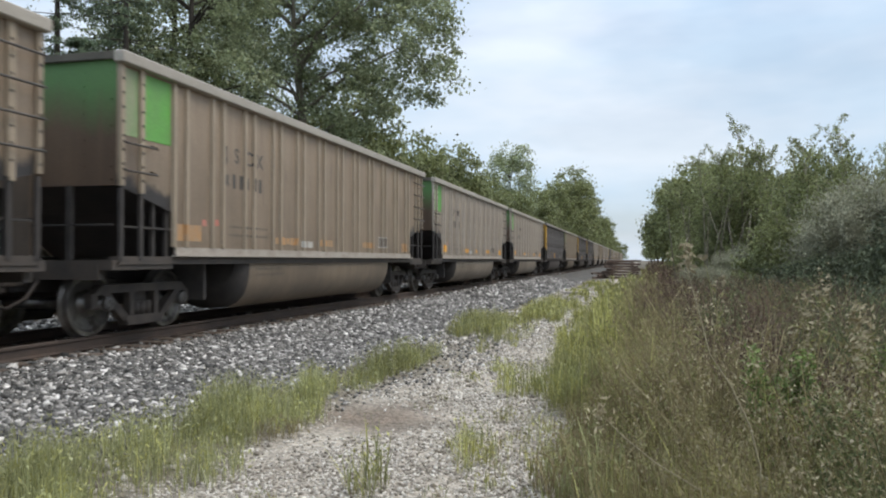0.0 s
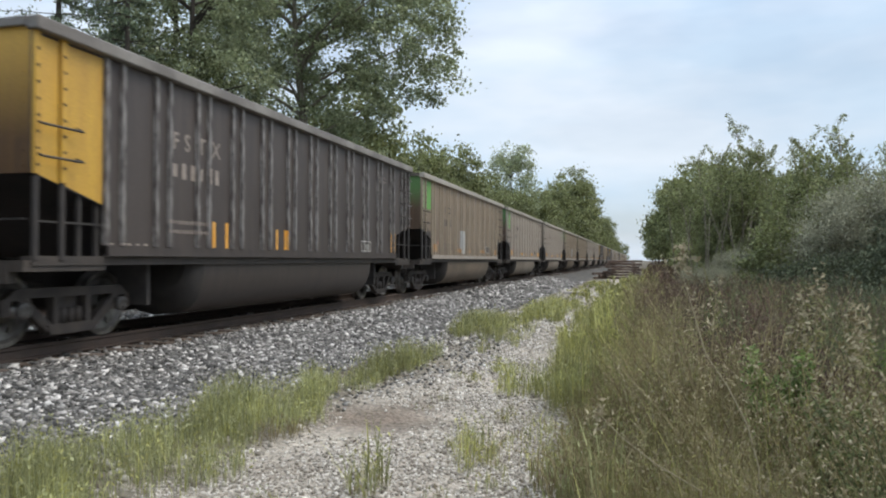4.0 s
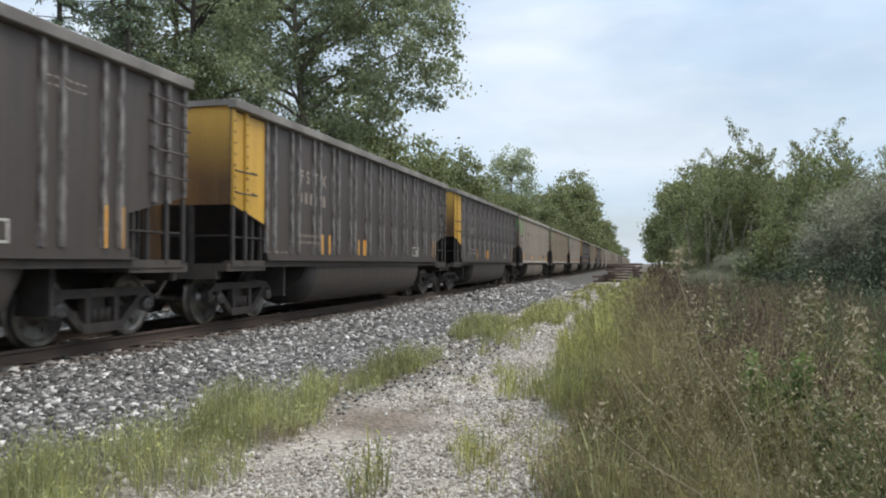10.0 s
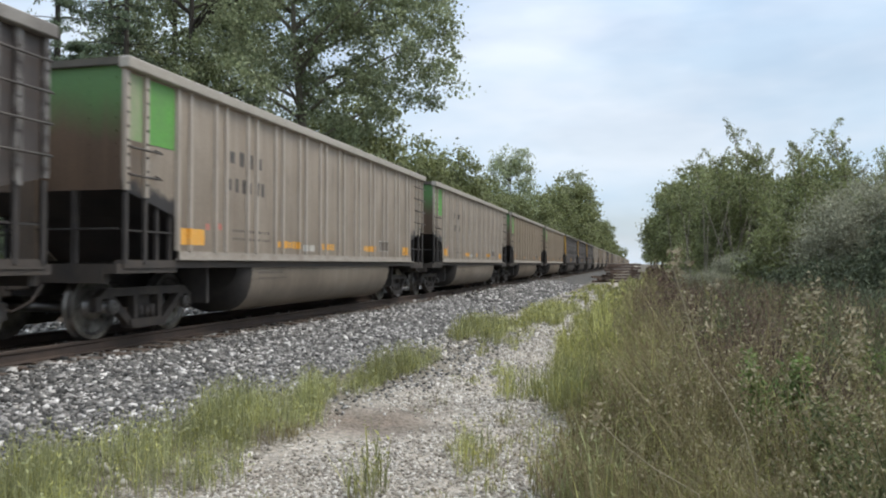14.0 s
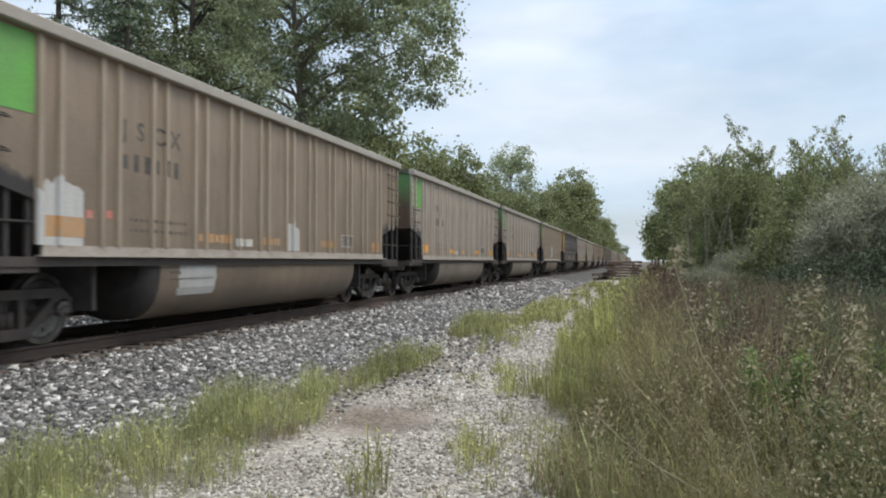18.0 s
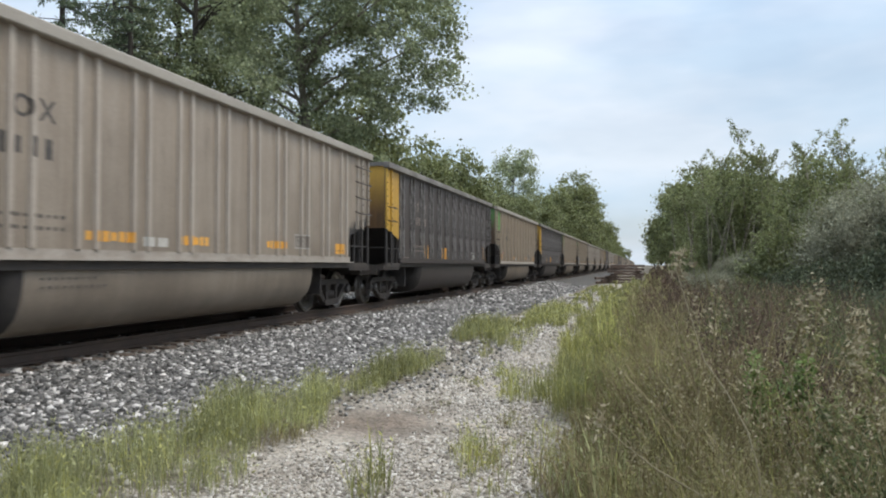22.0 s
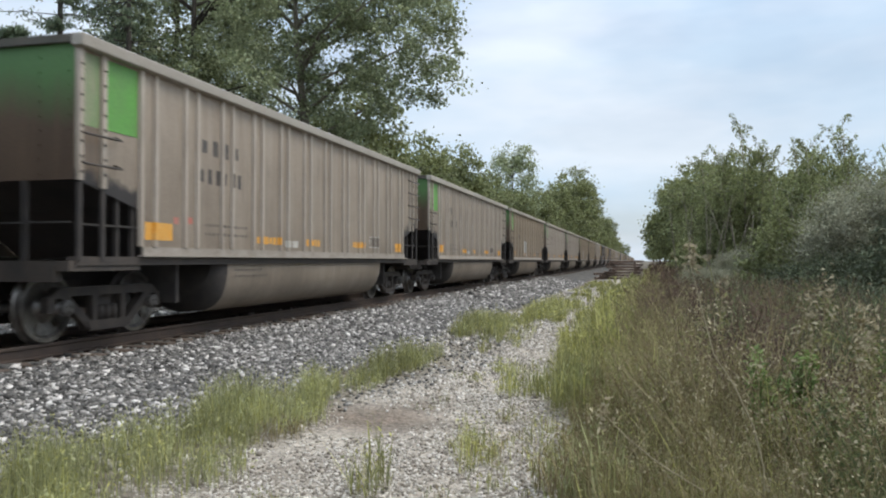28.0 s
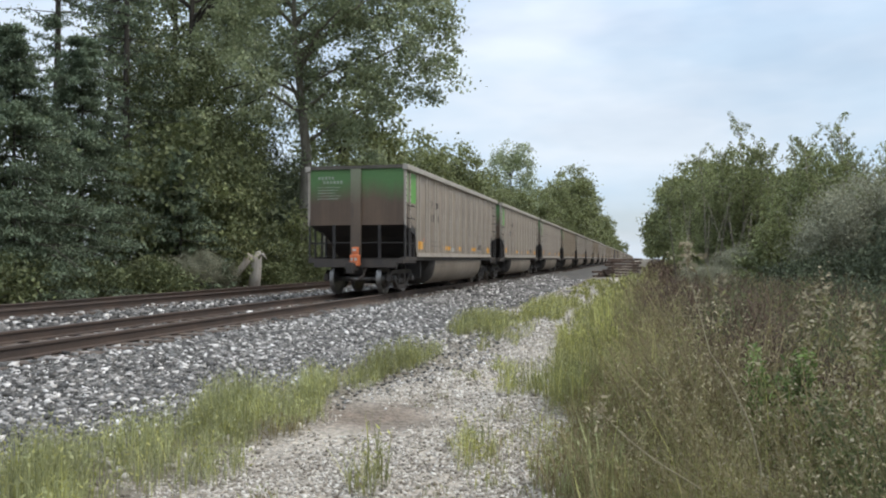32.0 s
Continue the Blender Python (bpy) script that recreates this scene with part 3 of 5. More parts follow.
def cap_bm():
    bm = bmesh.new()
    for s in (-1, 1):
        lathe_x(bm, [(s * 1.06, 0.10), (s * 1.13, 0.10), (s * 1.145, 0.07)], 0, 0, 12)
        for k in range(3):
            a = 2 * math.pi * k / 3
            box(bm, *sorted((s * 1.14, s * 1.165)), 0.05 * math.cos(a) - 0.017, 0.05 * math.cos(a) + 0.017, 0.05 * math.sin(a) - 0.017, 0.05 * math.sin(a) + 0.017)
    return bm


def ladder_bm(y0, y1, sx, z0, z1, n):
    bm = bmesh.new()
    for k in range(n):
        z = z0 + (z1 - z0) * k / (n - 1)
        tube(bm, [(sx * 1.50, y0, z + 0.05), (sx * 1.61, y0, z), (sx * 1.61, y1, z), (sx * 1.50, y1, z + 0.05)], [0.017] * 4, 5)
    return bm


def painted(bm):
    """Lays a flat shape given in y and z on the ribbed side: on the sheet between the ribs and on the ribs' faces."""
    cuts = []
    for k in range(13):
        for d in (-0.165, 0.165):
            c = FIRST_STAKE + 1.065 * k + d
            cuts.append((c - 0.036, c + 0.036))
    low, high = 1.505, RIB_X + 0.003
    spans, a = [], -HALF
    for lo, hi in cuts:
        spans += [(a, lo - 0.014, low, low), (lo - 0.014, lo, low, high), (lo, hi, high, high), (hi, hi + 0.014, high, low)]
        a = hi + 0.014
    spans.append((a, HALF, low, low))
    out = bmesh.new()
    ys = [v.co.y for v in bm.verts]
    for lo, hi, x0, x1 in spans:
        if hi < min(ys) or lo > max(ys):
            continue
        piece = bm.copy()
        for at, way in ((lo, -1), (hi, 1)):
            bmesh.ops.bisect_plane(piece, geom=list(piece.verts) + list(piece.edges) + list(piece.faces), plane_co=(0, at, 0), plane_no=(0, way, 0), clear_outer=True)
        for f in piece.faces:
            out.faces.new([out.verts.new((x0 + (x1 - x0) * (v.co.y - lo) / (hi - lo), v.co.y, v.co.z)) for v in f.verts])
        piece.free()
    bm.free()
    return out


def rects(*rows):
    """Flat rectangles: distance from the rear end, height of the lower edge, length, height."""
    bm = bmesh.new()
    for y, z, w, h in rows:
        a = -HALF + y
        bm.faces.new([bm.verts.new(p) for p in ((0, a, z), (0, a + w, z), (0, a + w, z + h), (0, a, z + h))])
    return bm


def digits(y, z, w, h, count):
    """Bars in place of characters, in two heights."""
    step = w / count
    return [(y + k * step, z + (0.0 if k % 3 else 0.1 * h), step * 0.48, h if k % 3 else 0.8 * h) for k in range(count)]


def frame_rows(y, z, w, h, t=0.03):
    return [(y, z, w, t), (y, z + h - t, w, t), (y, z + t, t, h - 2 * t), (y + w - t, z + t, t, h - 2 * t)]


def lettering_bm(word, places, z, size):
    """Letters on the side that faces the path, read towards the front, spaced to sit between the ribs."""
    bm = bmesh.new()
    for letter, y in zip(word, places):
        cu = bpy.data.curves.new("lettering", "FONT")
        cu.body, cu.size, cu.offset, cu.resolution_u = letter, size, 0.006, 3
        tmp = bpy.data.objects.new("lettering", cu)
        me = bpy.data.meshes.new_from_object(tmp)
        bpy.data.objects.remove(tmp)
        me.transform(Matrix(((0, 0, 1, 0), (1, 0, 0, -HALF + y), (0, 1, 0, z), (0, 0, 0, 1))))
        bm.from_mesh(me)
        bpy.data.meshes.remove(me)
    return bm


def end_stencil_bm():
    """Rows of small white characters, as bars, high on the far half of the rear end."""
    bm = bmesh.new()
    y = -HALF + 0.02 - 0.016
    rows = [(-1.22 + 0.11 * k, 3.44, 0.07, 0.09) for k in range(5)] + [(-1.06 + 0.11 * k, 3.31, 0.07, 0.09) for k in range(6)]
    for j in range(5):
        rows += [(-1.24 + 0.075 * k, 3.19 - 0.085 * j, 0.055, 0.022) for k in range(10 - j % 3)]
    for x, z, w, h in rows:
        bm.faces.new([bm.verts.new(p) for p in ((x, y, z), (x + w, y, z), (x + w, y, z + h), (x, y, z + h))])
    return bm


def masked_patch(y, z, w, h, seed):
    """A repainted patch whose top edge follows the torn masking paper."""
    r = random.Random(seed)
    a = -HALF + y
    n = 9
    top = [(a + w * (1 - k / n), z + h * (0.72 + 0.28 * r.random()) - 0.12 * h * abs(2 * k / n - 1)) for k in range(n + 1)]
    bm = bmesh.new()
    bm.faces.new([bm.verts.new((0, u, v)) for u, v in [(a, z), (a + w, z)] + top])
    bmesh.ops.triangulate(bm, faces=bm.faces[:])
    return bm


def mark_cream(car, bright):
    orange = ORANGE_MARK if bright else FADED_MARK
    part("stencil", painted(rects((1.36, 1.35, 0.66, 0.25))), orange, car, "orange stencilled panel")
    part("stencil", painted(rects((2.05, 1.60, 0.12, 0.10), (2.42, 1.62, 0.12, 0.10))), PINK_MARK, car)
    for y, w, z in ((4.6, 0.95, 1.36), (6.6, 0.85, 1.36), (9.4, 0.82, 1.37)):
        part("stencil", painted(rects(*[(a, b, c * 1.6, d) for a, b, c, d in digits(y, z, w, 0.14, 6)])), orange, car)
    part("stencil", painted(rects((12.68, 1.31, 0.56, 0.23))), orange, car)
    part("stencil", painted(rects((10.58, 1.41, 0.58, 0.24))), GREY_MARK, car)
    part("stencil", painted(rects(*digits(12.72, 1.345, 0.5, 0.06, 4))), DARK_MARK, car)
    part("stencil", painted(rects((5.75, 1.32, 0.27, 0.13), (6.08, 1.32, 0.25, 0.13))), WHITE_MARK, car)
    part("stencil", painted(rects(*frame_rows(10.56, 1.39, 0.62, 0.28, 0.02), *digits(10.62, 1.44, 0.48, 0.16, 5))), WHITE_MARK, car, "white framed data box")
    part("stencil", painted(rects(*digits(2.9, 1.60, 1.4, 0.045, 12), *digits(2.9, 1.46, 1.4, 0.045, 12))), DARK_MARK, car)
    part("stencil", end_stencil_bm(), END_MARK, car, "small white stencilled lines")
    part("stencil", rects(*digits(3.9, 0.88, 1.0, 0.035, 9), *digits(3.9, 0.78, 1.2, 0.035, 10)), DARK_MARK, car).location = (1.474, 0, 0)


def mark_black(car):
    part("stencil", painted(rects(*digits(2.6, 1.60, 1.1, 0.06, 17), *digits(2.6, 1.46, 1.1, 0.06, 17))), LETTER, car)
    for y, z, h in ((3.85, 1.26, 0.42), (4.25, 1.26, 0.42), (6.1, 1.26, 0.38), (6.45, 1.26, 0.38), (12.95, 1.26, 0.55), (13.3, 1.26, 0.55)):
        part("stripe", painted(rects((y, z, 0.09, h))), ORANGE_MARK, car, "orange upright stripe")
    part("stencil", painted(rects(*frame_rows(10.75, 1.28, 0.7, 0.27), *digits(10.85, 1.33, 0.5, 0.14, 4))), WHITE_MARK, car, "white framed data box")
    part("stencil", painted(rects(*digits(12.0, 3.25, 0.7, 0.03, 6), *digits(12.0, 3.15, 0.7, 0.03, 6))), LETTER, car)
    part("stencil", painted(rects(*digits(1.35, 1.26, 0.9, 0.03, 5))), LETTER, car)


def build_car(side, end, panel, panel_soft, rib, chord, sill, tubm, label):
    car = tagged(new("coal_car"), label, "freight car", "cars of the coal train")
    for sx in (1, -1):
        part("side_sheet", plate(bmesh.new(), side_outline(), "x", *sorted((sx * 1.48, sx * 1.502))), side, car)
        part("top_chord", boxes((*sorted((sx * 1.46, sx * 1.63)), -HALF - 0.05, HALF + 0.05, 3.68, TOP), bevel=0.015), chord, car, "pale worn metal rim")
        part("side_sill", boxes((*sorted((sx * 1.50, sx * 1.60)), -HALF + 1.22, HALF - 1.22, 1.115, 1.135), (*sorted((sx * 1.503, sx * 1.53)), -HALF + 1.3, HALF - 1.3, 1.125, 1.25)), sill, car, "chalky pale bottom flange")
        part("frame_rail", boxes((*sorted((sx * 1.38, sx * 1.52)), -HALF, HALF, 1.0, 1.112)), UNDER, car, "black underframe rail")
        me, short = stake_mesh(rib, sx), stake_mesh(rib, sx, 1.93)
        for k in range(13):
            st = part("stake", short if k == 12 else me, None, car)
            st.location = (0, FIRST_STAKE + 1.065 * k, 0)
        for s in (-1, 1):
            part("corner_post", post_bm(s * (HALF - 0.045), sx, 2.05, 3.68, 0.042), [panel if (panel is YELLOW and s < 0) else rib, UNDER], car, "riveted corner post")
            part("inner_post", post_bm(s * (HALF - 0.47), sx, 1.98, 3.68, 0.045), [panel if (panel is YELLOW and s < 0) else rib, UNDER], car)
            part("brace_post", boxes((*sorted((sx * 1.42, sx * 1.47)), *sorted((s * (HALF - 0.80), s * (HALF - 0.86))), 1.08, 1.95)), SOOT_SHADE, car)
            part("brace_post", boxes((*sorted((sx * 1.42, sx * 1.47)), *sorted((s * (HALF - 1.12), s * (HALF - 1.18))), 1.08, 1.85)), SOOT_SHADE, car)
            for y in (0.05, 0.47):
                part("brace_post", boxes((*sorted((sx * 1.49, sx * 1.535)), *sorted((s * (HALF - y - 0.035), s * (HALF - y + 0.035))), 1.06, 2.03 - 0.12 * y)), SOOT_SHADE, car)
            part("hand_rail", boxes((*sorted((sx * 1.47, sx * 1.495)), *sorted((s * (HALF - 0.02), s * (HALF - 1.28))), 1.50, 1.525)), SOOT_SHADE, car)
        for s in (-1, 1):
            if panel is not None and s < 0:
                lo = (2.74, 2.74, 2.74, 2.74) if panel is not YELLOW else (2.045, 1.965, 1.95, 1.775)
                a, b, c, d = -HALF + 0.11, -HALF + 0.41, -HALF + 0.53, -HALF + (1.18 if panel is not YELLOW else 1.19)
                part("edge_panel", plate(bmesh.new(), [(a, lo[0]), (b, lo[1]), (b, 3.65), (a, 3.65)], "x", *sorted((sx * 1.503, sx * 1.508))), panel_soft, car)
                part("end_panel", plate(bmesh.new(), [(c, lo[2]), (d, lo[3]), (d, 3.65), (c, 3.65)], "x", *sorted((sx * 1.503, sx * 1.508))), panel, car, "bright painted end panel")
                if panel is not YELLOW:
                    part("grime_patch", plate(bmesh.new(), [(a, 2.05), (b, 1.99), (b, 2.735), (a, 2.735)], "x", *sorted((sx * 1.503, sx * 1.507))), END_GRIME, car, "brown road grime on the end corner")
    part("ladder", ladder_bm(HALF - 0.86, HALF - 0.03, 1, 2.30, 3.40, 4), RUNG, car, "row of grimy ladder rungs")
    part("ladder", ladder_bm(-HALF + 0.86, -HALF + 0.03, -1, 2.30, 3.40, 4), RUNG, car)
    part("grab_iron", ladder_bm(-HALF + 0.05, -HALF + 0.72, 1, 2.25, 2.62, 2), UNDER, car)
    part("grab_iron", ladder_bm(HALF - 0.05, HALF - 0.72, -1, 2.25, 2.62, 2), UNDER, car)
    for s in (-1, 1):
        y = s * (HALF - 0.02)
        bm = boxes((-1.48, 1.48, *sorted((y, y - s * 0.03)), 2.06, 3.735))
        for k in range(9):
            for x in (-1.38, -0.95, 0.95, 1.38):
                box(bm, x - 0.014, x + 0.014, *sorted((y - s * 0.002, y + s * 0.012)), 2.12 + 0.18 * k, 2.148 + 0.18 * k)
        part("end_sheet", bm, end, car, "grimy end sheet")
        part("end_chord", boxes((-1.455, 1.455, *sorted((y + s * 0.06, y - s * 0.08)), 3.737, TOP - 0.004)), END_RIM if panel is not YELLOW else CHORD_DARK, car, "grimy end rim")
        part("end_pillar", boxes((-0.16, 0.16, *sorted((y + s * 0.002, y + s * 0.07)), 1.1, 3.735)), PILLAR if panel is not YELLOW else end, car)
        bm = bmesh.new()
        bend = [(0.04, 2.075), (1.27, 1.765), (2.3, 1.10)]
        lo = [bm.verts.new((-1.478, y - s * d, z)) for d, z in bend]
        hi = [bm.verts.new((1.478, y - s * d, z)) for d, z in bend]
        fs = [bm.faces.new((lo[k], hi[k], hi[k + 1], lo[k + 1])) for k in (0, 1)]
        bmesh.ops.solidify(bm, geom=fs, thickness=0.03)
        part("slope_sheet", bm, INSIDE, car, "black sloping floor")
        part("end_sill", boxes((-1.5, 1.5, *sorted((y + s * 0.12, y - s * 1.25)), 0.93, 1.06), (-1.3, 1.3, *sorted((y + s * 0.14, y)), 0.80, 1.0)), UNDER, car)
        bm = boxes((-0.14, 0.14, *sorted((y + s * 0.1, y + s * 0.52)), 0.70, 0.92), (-0.11, 0.11, *sorted((y + s * 0.40, y + s * 0.60)), 0.62, 0.95), bevel=0.02)
        tube(bm, [(0.35, y + s * 0.12, 0.78), (0.33, y + s * 0.32, 0.55), (0.2, y + s * 0.50, 0.42), (0.05, y + s * 0.55, 0.5)], [0.025] * 4, 6)
        part("coupler", bm, TRUCK, car, "cast coupler with hanging air hose")
        for x in (-0.72, 0.72):
            part("end_post", boxes((x - 0.04, x + 0.04, *sorted((y, y - s * 0.06)), 1.06, 2.07)), SOOT_SHADE, car)
        part("end_rail", boxes((-1.45, 1.45, *sorted((y + s * 0.03, y + s * 0.055)), 1.52, 1.545)), SOOT_SHADE, car)
    part("floor_sheet", boxes((-1.47, 1.47, -HALF + 2.2, HALF - 2.2, 1.07, 1.10)), UNDER, car)
    # both cross plates are added: dark sheets in place of shade before the far tub
    part("center_sill", boxes((-0.22, 0.22, -HALF, HALF, 0.62, 1.0), (-1.30, 1.30, -4.98, -4.90, 0.42, 1.06), (-1.30, 1.30, 4.90, 4.98, 0.42, 1.06)), SOOT_SHADE, car, "black centre sill with added dark blocking plates")
    for sx in (1, -1):
        part("tub", tub_bm(sx), [tubm, SOOT_SHADE], car, "rounded belly tub")
    for s in (-1, 1):
        truck = part("truck", boxes((-0.95, 0.95, s * 6.17 - 0.2, s * 6.17 + 0.2, 0.42, 0.66), (-0.35, 0.35, s * 6.17 - 0.3, s * 6.17 + 0.3, 0.6, 0.78), bevel=0.03), TRUCK, car, "two-axle truck of dusty cast steel")
        truck.matrix_parent_inverse = Matrix.Identity(4)
        for sx in (1, -1):
            sf = part("side_frame", side_frame_bm(sx), TRUCK, truck)
            sf.location = (0, s * 6.17, 0)
        for k in (-1, 1):
            bm = wheelset_bm()
            lo = len(bm.faces)
            cap = cap_bm()
            tmp = bpy.data.meshes.new("cap")
            cap.to_mesh(tmp)
            cap.free()
            bm.from_mesh(tmp)
            bpy.data.meshes.remove(tmp)
            bm.faces.ensure_lookup_table()
            for f in bm.faces[lo:]:
                f.material_index = 1
            ws = part("wheelset", bm, [TREAD, BEARING], truck, "steel wheels on an axle with pale bearing caps")
            ws.location = (0, s * 6.17 + k * 0.889, WHEEL_R)
    return car


GREEN_LABEL = "cream aluminium coal gondola with ribbed sides and green end panels"
BROWN_LABEL = "dusty tan coal gondola with ribbed sides and faded green ends"
BLACK_LABEL = "faded black coal gondola with ribbed sides and yellow ends"
KINDS = "CCCBCCBCCBBCKBKBBCCBKCCBBKKKCBCKBKBCCBBCCKBKKCBCCKBCBBCKBCBC"
templates = {}
cars = []
for i, kind in enumerate(KINDS):
    if kind not in templates:
        if kind == "C":
            c = build_car(CREAM, CREAM_END, GREEN, PALE_GREEN, CREAM_RIB_LIT, CHORD, SILL, CREAM, GREEN_LABEL)
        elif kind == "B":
            c = build_car(BROWN, CREAM_END, GREEN, PALE_GREEN, BROWN_RIB_LIT, CHORD, SILL, BROWN, BROWN_LABEL)
        else:
            c = build_car(BLACK, YELLOW_END, YELLOW, YELLOW, WORN_RIB, CHORD_DARK, BLACK, BLACK, BLACK_LABEL)
        mark_black(c) if kind == "K" else mark_cream(c, kind == "C")
        templates[kind] = [c, copy_thing(c, Matrix.Identity(4))]
        cars.append(c)
    else:
        cars.append(copy_thing(templates[kind][1], Matrix.Identity(4)))
for kind, (c, spare) in templates.items():
    for o in (*spare.children_recursive, spare):
        bpy.data.objects.remove(o)

# lettering that can be read; bars where it cannot, and for all running numbers
WORDS = {"C": "CPOX", "B": "JSCX", "K": "FSTX"}
word_mesh, plain = {}, bpy.data.meshes.new("lettering")
for kind, word in WORDS.items():
    me = bpy.data.meshes.new("lettering")
    bm = painted(lettering_bm(word, (2.74, 3.04, 3.42, 3.82), 2.72, 0.36))
    bm.to_mesh(me)
    bm.free()
    me.materials.append(LETTER if kind == "K" else DARK_MARK)
    word_mesh[kind] = me
bm = painted(rects(*digits(2.8, 2.74, 1.3, 0.25, 4)))
bm.to_mesh(plain)
bm.free()
plain.materials.append(DARK_MARK)
number_mesh = {}
for key, mm in (("dark", DARK_MARK), ("pale", LETTER)):
    me = bpy.data.meshes.new("running_number")
    bm = painted(rects(*digits(2.75, 2.28, 1.4, 0.24, 6)))
    bm.to_mesh(me)
    bm.free()
    me.materials.append(mm)
    number_mesh[key] = me
PATCHED = {6: 5.2, 9: 4.75, 16: 1.2, 19: 6.0, 34: 5.45, 37: 7.2, 46: 5.0}
SECOND_PATCH = {9: 11.6, 16: 7.75, 37: 11.0}
for i, c in enumerate(cars):
    kind = KINDS[i]
    part("lettering", plain if i in (4, 5, 17, 18, 21, 23, 24, 45) else word_mesh[kind], None, c)
    part("running_number", number_mesh["pale" if kind == "K" else "dark"], None, c)
    if i in PATCHED:
        y = PATCHED[i]
        part("repaint_patch", painted(rects((y, 1.40, 0.92, 0.80)) if y > 2 else masked_patch(y, 1.25, 0.8, 0.95, i)), PATCH, c, "clean pale repainted patch").location = (-0.0015, 0, 0)
        if i in (9, 16):
            bm, y0 = bmesh.new(), -HALF + (4.1 if i == 16 else 6.3)
            skin = [(1.476, 1.07), (1.476, 0.86), (1.446, 0.66), (1.40, 0.545)]
            for (xa, za), (xb, zb) in zip(skin, skin[1:]):
                bm.faces.new([bm.verts.new(p) for p in ((xa, y0, za), (xa, y0 + 1.1, za), (xb, y0 + 1.05, zb), (xb, y0 + 0.06, zb))])
            part("repaint_patch", bm, PATCH, c, "pale repainted patch on the tub")
        if i in SECOND_PATCH:
            part("repaint_patch", painted(masked_patch(SECOND_PATCH[i], 1.27, 0.55, 0.62, i + 50)), PATCH, c).location = (-0.0015, 0, 0)
for c in cars:
    for o in c.children:
        if o.name.startswith(("stencil", "lettering", "running_number")):
            o["kind"] = "stuff"
# one car runs the other way round: its painted end leads
for o in cars[36].children:
    if o.name.startswith(("end_panel", "edge_panel", "grime_patch")):
        o.matrix_local = Matrix.Diagonal((1, -1, 1, 1))
    elif o.name.startswith("end_sheet") and o.data.vertices[0].co.y < 0:
        o.material_slots[0].link = "OBJECT"
        o.material_slots[0].material = END_GRIME
eot = part("end_device", boxes((-0.06, 0.22, -HALF - 0.40, -HALF - 0.20, 0.84, 1.18), (0.0, 0.18, -HALF - 0.38, -HALF - 0.22, 1.18, 1.40), bevel=0.025), EOT, cars[0], "orange end-of-train device")
part("reflector", boxes((-0.02, 0.05, -HALF - 0.412, -HALF - 0.395, 1.0, 1.08), (0.10, 0.17, -HALF - 0.412, -HALF - 0.395, 1.0, 1.08), (0.04, 0.14, -HALF - 0.392, -HALF - 0.376, 1.28, 1.35)), WHITE_MARK, eot)
for i, c in enumerate(cars):
    c.location = (TRACK_X, LAST_END + HALF + PITCH * i, RAIL_Z)


def train_travel(t):
    """Metres gone since the clip's start: nearly one speed all along."""
    ts, ss = zip(*SPEED_KNOTS)
    k = min(max(int(np.searchsorted(ts, t, side="right")) - 1, 0), len(ts) - 2)
    slope = lambda j: (ss[min(j + 1, len(ts) - 1)] - ss[max(j - 1, 0)]) / (ts[min(j + 1, len(ts) - 1)] - ts[max(j - 1, 0)])
    w, u = ts[k + 1] - ts[k], (t - ts[k]) / (ts[k + 1] - ts[k])
    return ((2 * u ** 3 - 3 * u ** 2 + 1) * ss[k] + (u ** 3 - 2 * u ** 2 + u) * w * slope(k) + (3 * u ** 2 - 2 * u ** 3) * ss[k + 1] + (u ** 3 - u ** 2) * w * slope(k + 1))


# ---- trackside: stones, grass, weeds, stacked ties ----
rng = np.random.default_rng(7)


def scatter(x0, x1, y0, y1, n):
    return rng.uniform(x0, x1, n), rng.uniform(y0, y1, n)


def stones(name, label, areas, material, category):
    cs, ss = [], []
    for x0, x1, y0, y1, n, size, keep in areas:
        x, y = scatter(x0, x1, y0, y1, n)
        ok = keep(x, y) if keep else np.ones(n, bool)
        x, y = x[ok], y[ok]
        s = size * rng.uniform(0.55, 1.35, len(x))
        cs.append(np.stack([x, y, ground_z(x, y) + s * rng.uniform(0.0, 0.35, len(x))], -1))
        ss.append(s)
    me = solids(name, np.concatenate(cs), np.concatenate(ss), material, rng)
    return tagged(new(name, me), label, category, kind="stuff")


off_rail = lambda x, y: (abs(x - TRACK_X - 0.7535) > 0.09) & (abs(x - TRACK_X + 0.7535) > 0.09) & (abs(x - SIDING_X - 0.7535) > 0.09) & (abs(x - SIDING_X + 0.7535) > 0.09)
path_left = lambda y: np.interp(y, [3, 8, 9.5, 12, 20, 45], [-3.5, -3.4, -3.1, -2.6, -2.7, -3.2])
spill = lambda x, y: x < path_left(y) + 0.25 + rng.normal(0, 0.22, len(x))
patchy = lambda x, y: 0.62 + 0.3 * np.sin(2.3 * x + 1.1 * np.sin(1.7 * y)) * np.sin(1.9 * y + 1.3 * x) + 0.2 * np.sin(5.1 * x + 3.3 * y)
on_path = lambda x, y: (x > path_left(y) + rng.normal(0, 0.15, len(x))) & (rng.uniform(0, 1, len(x)) < patchy(x, y))
